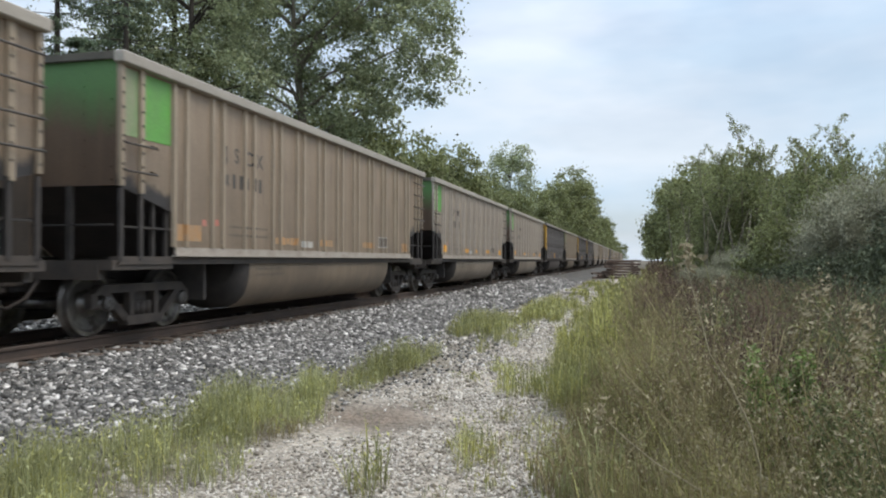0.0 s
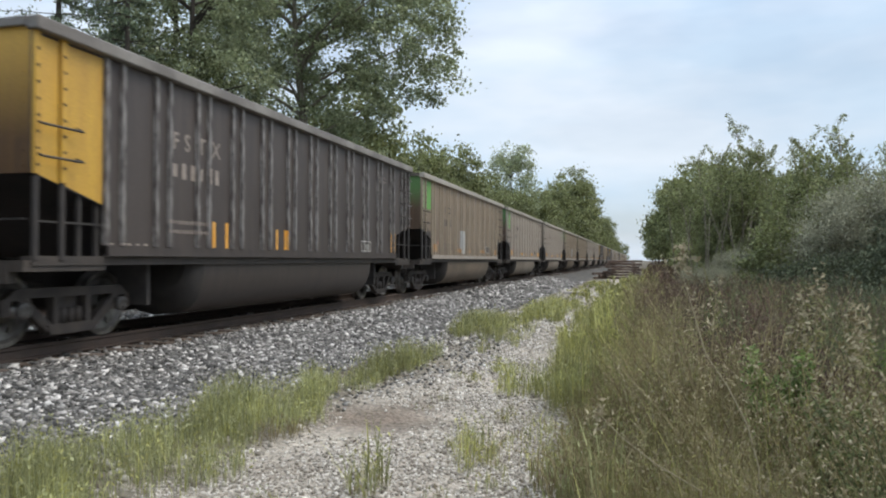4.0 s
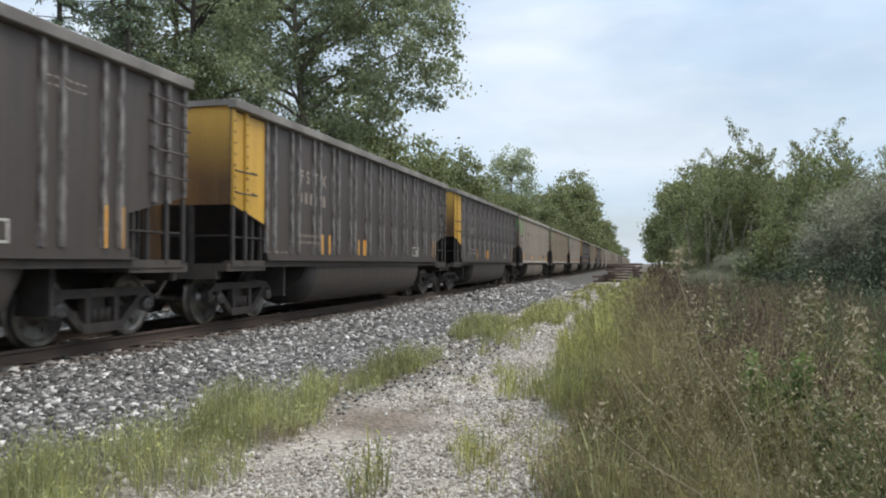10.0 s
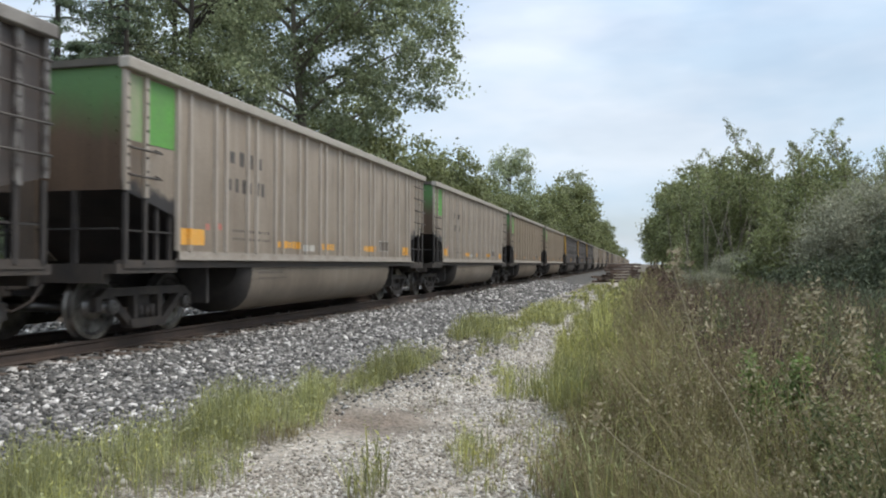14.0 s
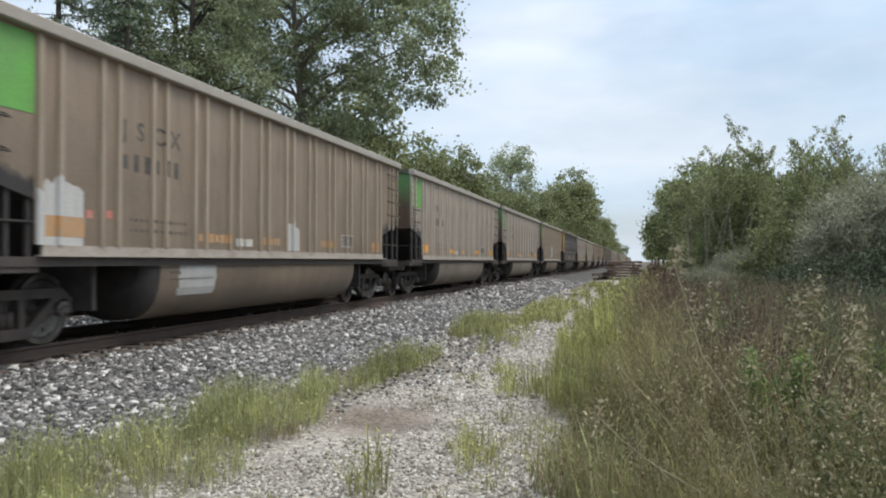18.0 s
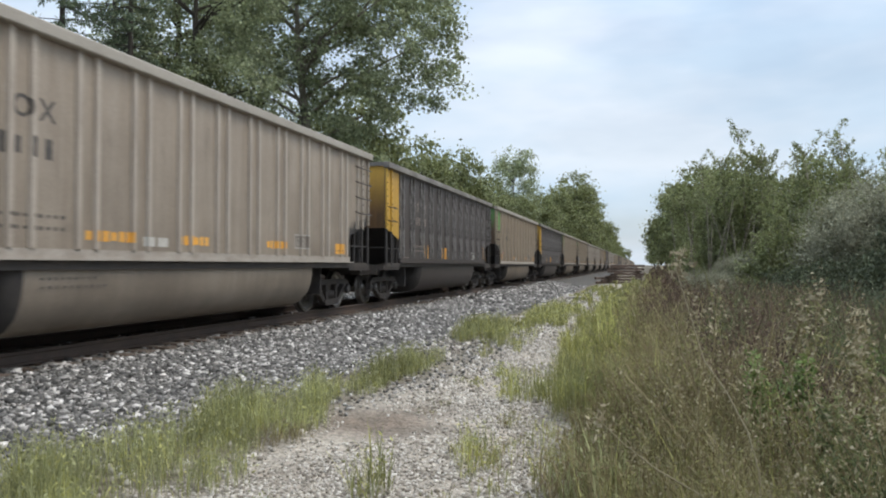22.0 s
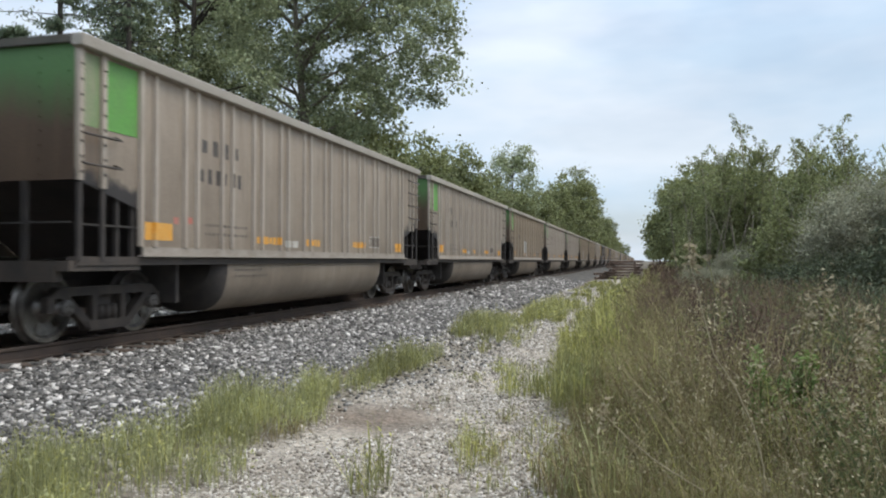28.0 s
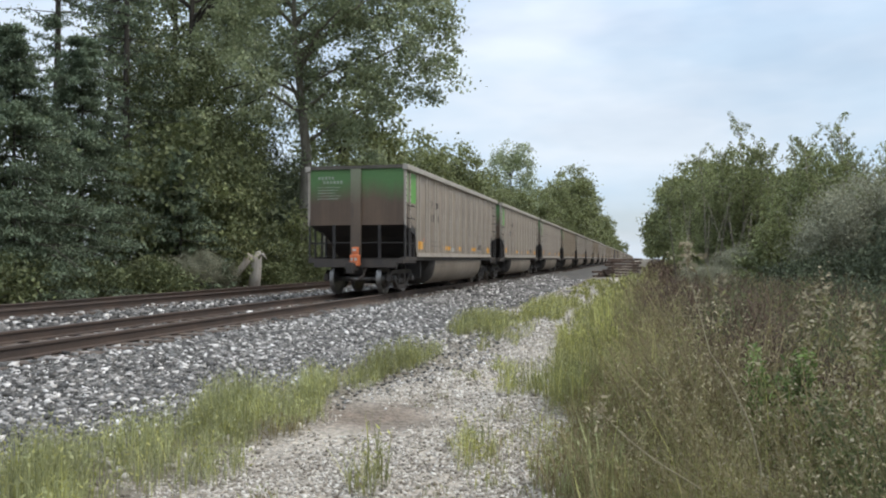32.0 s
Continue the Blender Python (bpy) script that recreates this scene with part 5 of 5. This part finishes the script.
# the great cottonwood behind the siding
tree("cottonwood", "tall spreading cottonwood with a grey leaning trunk", -21.0, 47.0,
     [(0, 0, 17, 5.5, 5.5, 5.5), (6.2, -1.0, 15.2, 4.3, 4.3, 3.8), (5.0, 0, 20.5, 5.4, 5, 4.2), (-4.0, 1, 19, 4.5, 5, 6.0), (1.5, 0, 25, 5.5, 5.5, 4), (3.6, -1, 11.4, 3.6, 3.4, 2.4), (-3, 2, 12.5, 4, 4, 2.5), (8.0, -1, 17.0, 2.6, 2.4, 2.8), (2.0, 1, 8.5, 3.2, 3.2, 2.2), (-7.0, 2, 15.5, 4.2, 4, 4.5), (-6.0, 2, 21, 4.5, 4, 4), (3.0, 1.5, 16.5, 5.0, 3.5, 5.5), (7.4, 0, 13.0, 3.0, 2.6, 2.3), (8.4, 0.5, 15.2, 1.8, 2.0, 2.4)],
     980, 64, 0.38, 0.21, COTTON, PALE_BARK, [(-0.1, 0, 0), (-0.25, 0, 4), (-0.1, 0, 8), (-0.5, 0, 12), (-1.0, 0, 16), (-1.1, 0, 21)], 0.48, 26, ratio=0.85, near_by=True)
# broadleaves at the wood's edge
wood_tree = tree("broadleaf_tree", "tall thin-crowned broadleaf tree in the wood edge", -24.0, 38.0,
     [(0, 0, 15, 4.5, 4.5, 6), (2.5, 0, 19, 3.5, 3.5, 4), (-2, 1, 20, 3.5, 3.5, 4), (1, -1, 10, 4.2, 4, 3.5)], 300, 60, 0.42, 0.20, COTTON, BARK,
     [(0, 0, 0), (0.2, 0, 7), (0, 0, 14), (0.2, 0, 20)], 0.3, 22, ratio=0.75)
tree("broadleaf_tree", "vine-hung broadleaf tree beside the siding", -22.6, 36.8,
     [(0, 0, 7, 3.6, 3.2, 3.6), (-1.5, -1, 10.5, 3, 3, 3), (2, -1, 5, 2.6, 2.4, 2.8), (0, -1, 3.2, 3.2, 2.4, 2.0)], 400, 66, 0.42, 0.165, UNDERBRUSH, BARK,
     [(0, 0, 0), (0.1, 0, 5), (-0.3, 0, 10)], 0.2, 14, ratio=0.75)
for x, y, sc, a in ((-29.0, 44.0, 1.1, 70),):
    copy_thing(wood_tree, pose(x, y, 0.1, 0, 0, a) @ Matrix.Scale(sc, 4))
conifer("pine", "dark open-crowned pine behind the spruces", -24.5, 33.0, 25, 4.2, 27, 56, 0.24, SPRUCE, 0.28, 0.9)
conifer("pine", "tall dark pine with bare gaps between boughs", -25.5, 29.5, 24, 4.0, 26, 52, 0.24, SPRUCE, 0.28, 0.9)
conifer("pine", "tall pine rising behind the hedge", -28.5, 37.0, 27, 4.2, 26, 56, 0.26, SPRUCE, 0.30, 0.9)
conifer("spruce", "dense blue-green spruce with drooping boughs", -20.4, 21.6, 9.6, 4.0, 26, 190, 0.155, SPRUCE, 0.04, 1.5)
conifer("spruce", "dense blue-green spruce at the wood edge", -21.3, 26.0, 10.5, 4.0, 26, 170, 0.165, SPRUCE, 0.04, 1.5)
conifer("spruce", "young blue-green spruce with low boughs", -20.0, 30.8, 6.6, 2.9, 18, 80, 0.20, SPRUCE, 0.04, 1.3)

# hedge of brush along the siding
bush_a = tree("bush", "dense dark underbrush bush beside the siding", -20.2, 37.0,
              [(0, 0, 2.2, 2.4, 2.0, 2.0), (1.2, -0.4, 1.3, 1.6, 1.4, 1.2), (-1.3, 0, 3.4, 1.7, 1.6, 1.6)], 120, 45, 0.30, 0.17, UNDERBRUSH, BARK,
              [(0, 0, 0), (0.1, 0, 1.4), (-0.3, 0, 3.0)], 0.07, 12, category="bush", group="bushes along the siding")
bush_b = tree("bush", "rounded green bush overgrown with vines", -19.6, 42.5,
              [(0, 0, 1.8, 1.9, 1.8, 1.7), (0.4, 0, 3.4, 1.5, 1.4, 1.6), (-1.2, -0.5, 1.2, 1.4, 1.2, 1.1)], 105, 45, 0.28, 0.17, MAPLE, BARK,
              [(0, 0, 0), (0.1, 0, 1.4), (0.2, 0, 3.4)], 0.06, 12, category="bush", group="bushes along the siding")
# added dark bushes, standing in for the deep shade under the cottonwood
cedar = tree("cedar", "dark bush added for the wood's deep shade", -22.8, 47.5,
             [(0, 0, 2.4, 2.4, 2.0, 2.2), (1.0, -0.4, 1.4, 1.7, 1.5, 1.3), (-0.8, 0, 4.4, 1.9, 1.7, 2.0)], 190, 60, 0.30, 0.15, SHADE_LEAF, BARK,
             [(0, 0, 0), (0.1, 0, 2.4), (-0.1, 0, 5.0)], 0.09, 12, category="tree", group="cedars in the wood", ratio=0.5)
for x, y, sc, a in ((-22.2, 41.0, 1.1, 40), (-23.6, 44.0, 1.5, 130), (-22.0, 51.5, 1.2, 220), (-24.5, 54.0, 1.5, 300), (-22.4, 57.0, 1.15, 80), (-25.5, 48.0, 1.8, 10), (-25.0, 39.5, 1.6, 170)):
    copy_thing(cedar, pose(x, y, 0.1, 0, 0, a) @ Matrix.Scale(sc, 4))
low_bush = tree("low_bush", "low scrubby growth at the edge of the ballast", -18.6, 26.4,
                [(0, 0, 0.7, 1.6, 1.0, 0.6), (1.2, 0, 0.5, 1.2, 0.9, 0.5)], 90, 34, 0.22, 0.12, UNDERBRUSH, BARK, [(0, 0, 0), (0, 0, 0.6)], 0.03, 8, category="bush", group="scrub along the siding")
for k, (x, y, s, a) in enumerate(((-20.6, 33.6, 1.25, 40), (-22.0, 36.0, 1.7, 100), (-20.2, 46.5, 0.9, 200), (-20.6, 53, 1.1, 20), (-20.3, 59, 1.5, 150),
                                   (-23, 30.0, 1.6, 220), (-22.4, 18.0, 1.5, 33), (-24.5, 24.0, 2.0, 77), (-19.9, 64, 1.5, 250), (-26, 41, 2.4, 310), (-23.5, 12, 1.8, 10))):
    copy_thing(bush_a if k % 2 else bush_b, pose(x, y, 0.1, 0, 0, a) @ Matrix.Scale(s, 4))
for k in range(13):
    if k in (4, 5):
        continue
    copy_thing(low_bush, pose(-18.3 - 0.5 * trng.uniform(), 16 + 3.6 * k, 0.08, 0, 0, trng.uniform(0, 360)) @ Matrix.Scale(trng.uniform(0.8, 1.3), 4))
# broken bleached stump
stump = tagged(new("dead_stump"), "bleached broken stump with a fallen limb by the siding", "stump")
stump.matrix_basis = pose(-18.5, 34.4, 0.02) @ Matrix.Scale(1.25, 4)
bm = bmesh.new()
tube(bm, [(0.2, 0, 0), (0.3, 0, 0.7), (0.28, 0.05, 1.35), (0.42, 0.05, 1.62)], [0.26, 0.22, 0.24, 0.05], 9)
part("trunk", bm, DEADWOOD, stump)
part("limb", tube(bmesh.new(), [(0.15, -0.1, 1.45), (-0.35, -0.25, 0.75), (-0.8, -0.4, 0.35), (-1.35, -0.5, 0.12)], [0.17, 0.13, 0.17, 0.1], 8), DEADWOOD, stump, "pale fallen limb")
part("limb", tube(bmesh.new(), [(0.35, 0.0, 1.3), (0.62, -0.05, 1.5), (0.8, -0.1, 1.3)], [0.06, 0.05, 0.02], 6), DEADWOOD, stump)

# tree row beyond, both sides
row_tree = tree("broadleaf_tree", "full round broadleaf tree in the line's tree row", -20.5, 83,
                [(0, 0, 8.5, 4.2, 4.2, 4.0), (1.5, 0, 11.5, 3.2, 3.2, 3.0), (-1.5, 0.5, 5, 3.8, 3.8, 2.8), (2, -1, 4, 3, 3, 2.6)], 190, 44, 0.50, 0.36, MAPLE, BARK,
                [(0, 0, 0), (0.1, 0, 5), (0, 0, 10)], 0.25, 12, group="tree row along the line")
round_tree = tree("broadleaf_tree", "tall round-topped tree standing above the row", -20.5, 127,
                  [(0, 0, 15.0, 4.6, 4.6, 4.4), (1, 0, 10, 3.4, 3.4, 3.0), (-1.5, 0, 11, 3, 3, 3), (0.5, 0, 18.6, 3.0, 3.0, 2.4)], 190, 40, 0.55, 0.36, COTTON, BARK,
                  [(0, 0, 0), (0.2, 0, 7), (0, 0, 15)], 0.3, 12, group="tree row along the line")
for x, y, s, a in ((-20, 66, 0.8, 30), (-21, 73, 1.0, 120), (-19.5, 79, 0.82, 200), (-20.5, 91, 0.92, 250), (-19.5, 98, 0.9, 310), (-21, 107, 0.9, 60), (-19, 116, 0.85, 10), (-19, 126, 0.9, 160),
                   (-18.5, 140, 1.0, 75), (-18, 152, 1.1, 220), (-17.5, 165, 1.3, 330), (-15.5, 186, 1.68, 100), (-17, 196, 1.5, 10), (-16.5, 215, 1.5, 50), (-15.5, 240, 1.35, 190), (-15, 270, 1.4, 280),
                   (-14.5, 310, 1.3, 20), (-14, 355, 1.2, 110), (-13.5, 410, 1.1, 200), (-14, 470, 1.1, 300), (-15, 800, 1.25, 40), (-23, 800, 1.2, 140), (-26, 100, 0.95, 77), (-27, 125, 1.1, 170),
                   (5.6, 104, 1.0, 15), (6.6, 94, 0.92, 80), (8.5, 86, 0.85, 140), (10.5, 78, 0.85, 200), (5.8, 122, 0.98, 260), (6.3, 142, 1.05, 320), (6.8, 168, 1.1, 30), (7.2, 200, 1.1, 100), (7.2, 240, 1.1, 160),
                   (7, 290, 1.1, 220), (7, 350, 1.05, 280), (7, 430, 1.0, 340), (13, 70, 0.75, 10), (18, 60, 0.6, 77), (20, 50, 0.5, 99), (12, 100, 0.9, 180), (22, 42, 0.42, 200), (-24, 60, 1.15, 20), (-23.5, 69, 0.92, 130), (-25, 78, 0.95, 250)):
    copy_thing(row_tree, pose(x, y, 0.1, 0, 0, a) @ Matrix.Scale(s, 4))

# saplings and bushes on the path's side
SAPLINGS = ((3.3, 34.0, 6.3, 0.8), (4.1, 33.0, 7.2, 1.2), (5.0, 33.5, 6.5, 1.0), (6.3, 31.0, 5.5, 1.1), (7.2, 30.5, 6.9, 0.8), (9.3, 28.5, 5.2, 1.3), (2.8, 37.0, 6.7, 0.8), (5.6, 29.0, 5.7, 1.0), (8.3, 28, 5.4, 1.2))


def sapling(x, y, h, r):
    """A many-stemmed sapling: stems that fan out, long upright shoots on them, leafy along their length."""
    t = tagged(new("sapling"), "slender wind-blown sapling with narrow leaves", "tree", "saplings by the path")
    t.location = (x, y, float(ground_z(np.array([x], float), np.array([y], float))[0]) - 0.04)
    bm = bmesh.new()
    pts = []
    for j in range(5):
        a = trng.uniform(0, 6.283)
        hh = h * (0.98 if j == 0 else trng.uniform(0.55, 0.85))
        off = np.array([math.cos(a), math.sin(a), 0]) * (0.1 if j == 0 else r * trng.uniform(0.5, 1.1))
        stem = [np.zeros(3), off * 0.35 + np.array([0, 0, hh * 0.35]), off * 0.8 + np.array([0, 0, hh * 0.7]), off + np.array([-0.15, 0, hh])]
        tube(bm, [tuple(q) for q in stem], [0.05, 0.04, 0.022, 0.004], 6)
        st = np.array(stem)
        for k in range(24):
            z = hh * (0.25 + 0.73 * trng.uniform() ** 0.75)
            foot = np.array([np.interp(z, st[:, 2], st[:, 0]), np.interp(z, st[:, 2], st[:, 1]), z])
            g = trng.uniform(0, 6.283)
            way = unit(np.array([math.cos(g) * 0.75 - 0.12, math.sin(g) * 0.75, trng.uniform(0.35, 1.3)]))
            ln = trng.uniform(0.5, 1.25) * (0.65 + 0.06 * h) * (1.2 - 0.45 * z / h)
            tip = foot + way * ln
            tube(bm, [tuple(foot), tuple((foot + tip) / 2 + np.array([0, 0, -0.06])), tuple(tip)], [0.012, 0.008, 0.002], 4, caps=False)
            s = trng.uniform(0.1, 1.05, 44)
            pts.append(foot + np.outer(s, tip - foot) + trng.normal(0, 0.095, (44, 3)) * (1.35 - s)[:, None])
    for k in range(16):
        c = np.array([trng.normal(0, 0.5 * r), trng.normal(0, 0.5 * r), h * trng.uniform(0.3, 0.72)])
        pts.append(c + trng.normal(0, 0.28, (70, 3)))
    part("trunk", bm, PALE_BARK, t)
    part("crown", soup("crown", leaves(np.concatenate(pts), 0.14, 0.045, trng, -0.1, 0.25), 4, WILLOW), None, t)
    return t


for x, y, h, r in SAPLINGS:
    swaying.append((sapling(x, y, h, r), 0.55))
for k in range(12):
    x, y = 1.5 + 0.24 * k + trng.uniform(-0.1, 0.1), trng.uniform(28.5, 32)
    h = trng.uniform(3.0, 4.3)
    tt = tagged(new("bare_sapling"), "thin pale sapling stem", "tree", "saplings by the path")
    tt.location = (x, y, 0.05)
    part("stem", tube(bmesh.new(), [(0, 0, 0), (trng.normal(0, 0.10), 0, h * 0.5), (trng.normal(-0.08, 0.28), 0, h)], [0.024, 0.018, 0.008], 5), STEM_BARK, tt)
for k, (x, y, s) in enumerate(((4.6, 27.5, 0.62), (5.8, 26.5, 0.7), (7.2, 26.0, 0.72), (8.6, 25.5, 0.7), (10.0, 24.5, 0.75), (11.5, 24.0, 0.8), (6.8, 28.5, 0.8), (4.9, 36.0, 0.85), (3.9, 41.0, 0.85),
                                  (4.6, 47.0, 0.95), (5.4, 54.0, 1.0), (4.6, 61.0, 1.0), (5.2, 69.0, 1.1), (5.6, 78.0, 1.2), (9.0, 35.0, 0.9), (12.5, 30.0, 0.9), (7.0, 38.0, 0.95), (2.9, 33.5, 0.62), (3.4, 55, 0.75), (3.6, 66, 0.8))):
    copy_thing(swaying[-1 - k % 9][0], pose(x, y, 0.06, 0, 0, 47 * k) @ Matrix.Scale(s, 4))
olive = tree("olive_bush", "broad silver-leaved olive bush beside the path", 6.9, 25.0,
             [(0, 0, 2.5, 2.2, 1.8, 1.4), (-1.4, -0.4, 2.0, 1.3, 1.2, 1.0), (1.5, 0, 2.8, 1.7, 1.5, 1.3)], 330, 80, 0.22, 0.115, OLIVE, BARK,
             [(0, 0, 0), (0.1, 0, 1.0), (0.2, 0, 2.4)], 0.07, 16, category="bush", group="olive bushes", ratio=0.32)
# added dark scrub in place of the olive bush's shaded underside
cedar_bush = tree("cedar_bush", "dark bush added for shade under the olive", 5.2, 22.6,
                  [(0, 0, 0.9, 1.3, 1.0, 0.8), (0.9, 0.2, 1.2, 1.0, 0.9, 0.9), (-0.8, 0, 0.7, 0.9, 0.8, 0.6)], 150, 50, 0.22, 0.12, SHADE_LEAF, BARK,
                  [(0, 0, 0), (0.1, 0, 0.6), (0.1, 0, 1.5)], 0.05, 10, category="bush", group="scrub under the olives", ratio=0.4)
for x, y, sc, a in ((6.6, 21.6, 1.1, 50), (8.0, 21.8, 1.25, 150), (9.5, 20.5, 1.2, 210), (4.0, 23.8, 0.8, 300), (4.5, 18.0, 0.55, 80), (5.8, 18.2, 0.7, 10), (3.6, 15.2, 0.42, 10), (3.6, 18.8, 0.45, 300), (4.6, 15.0, 0.5, 130)):
    copy_thing(cedar_bush, pose(x, y, 0.06, 0, 0, a) @ Matrix.Scale(sc, 4))
for x, y, sc, a in ((9.6, 24.0, 1.0, 120), (8.2, 27.5, 1.05, 230), (-18.9, 28.2, 0.42, 20), (-18.8, 30.6, 0.5, 130), (-19.0, 32.6, 0.4, 250), (3.3, 29.6, 0.5, 60), (2.3, 27.0, 0.34, 160)):
    copy_thing(olive, pose(x, y, 0.08, 0, 0, a) @ Matrix.Scale(sc, 4))
for x, y, s, a in ((4.6, 28.0, 0.7, 10), (3.6, 33.0, 0.6, 50), (2.6, 34.5, 0.55, 140), (6.5, 26.5, 0.75, 90), (8.8, 25.5, 0.8, 160), (7.5, 29.5, 0.9, 20), (5.4, 40, 0.9, 70), (5, 52, 0.9, 110), (4.5, 72, 1.0, 30), (9, 40, 1.2, 40)):
    copy_thing(bush_b, pose(x, y, 0.08, 0, 0, a) @ Matrix.Scale(s, 4))


# wind: the tips' lean over time, in degrees
GUSTS = ((0, 0.9), (1.5, 1.6), (3, 0.4), (4.5, -0.6), (6, -1.6), (7, -1.5), (8, -0.1), (9.5, -0.7), (11, -0.6), (13, -1.5), (14.5, -0.8), (17, -1.1), (19, -0.6), (20.3, -1.7), (22, -0.9),
         (24, -0.1), (25, -0.6), (27.5, 1.5), (28.3, 1.1), (29.5, 1.7), (30.5, 1.1), (32, 0.9))


# ---- ties under the rails ----
new_tie = tie_mesh("tie", 2.59, 0.23, 0.18, TIE)
for k in range(160):
    ob = part("tie", new_tie, None, main_track)
    y = -12 + 0.52 * k
    ob.matrix_local = pose(0.03 * math.sin(7.1 * k), y, -0.092, 0, 0, 1.2 * math.sin(3.7 * k))
for k in range(150):
    ob = part("tie", new_tie, None, siding_track)
    ob.matrix_local = pose(0.04 * math.sin(5.3 * k), -6 + 0.55 * k, -0.095, 0, 0, 1.5 * math.sin(2.9 * k))
rest = bmesh.new()
for k in range(500):
    y = -12 + 0.52 * (160 + k)
    box(rest, -1.3, 1.3, y - 0.115, y + 0.115, -0.18, -0.002)
tagged(part("far_ties", rest, TIE, main_track), kind="stuff")


# ---- all that moves ----
def motions():
    end = SPEED_KNOTS[-1][1]
    for i, c in enumerate(cars):
        y_end = LAST_END + HALF + PITCH * i
        at = lambda t: y_end - (end - train_travel(t))
        walk(c, [(t, pose(TRACK_X, at(t), RAIL_Z)) for t, _ in SPEED_KNOTS])
        # wheels roll while the car is near the camera
        near = [k / FPS for k in range(0, 32 * FPS + 1) if -16 < at(k / FPS) < 34]
        if not near:
            continue
        times = ([0.0] if near[0] > 0 else []) + near + ([32.0] if near[-1] < 32 else [])
        for ws in [o for o in c.children_recursive if o.name.startswith("wheelset")]:
            x, y, z = ws.location
            rows = []
            for t in times:
                tt = min(max(t, near[0]), near[-1])
                turn = math.degrees((train_travel(tt) - train_travel(near[0])) / WHEEL_R)
                rows.append((t, pose(x, y, z, -(turn % 360))))
            walk(ws, rows)
    # trees and tall weeds lean in the wind
    for k, (thing, amount) in enumerate(swaying):
        m = thing.matrix_basis.copy()
        walk(thing, [(t, m @ pose(0, 0, 0, 0.3 * amount * math.sin(3.1 * t + k), amount * g * (0.9 + 0.2 * math.sin(k + 2 * t)))) for t, g in GUSTS])


motions()
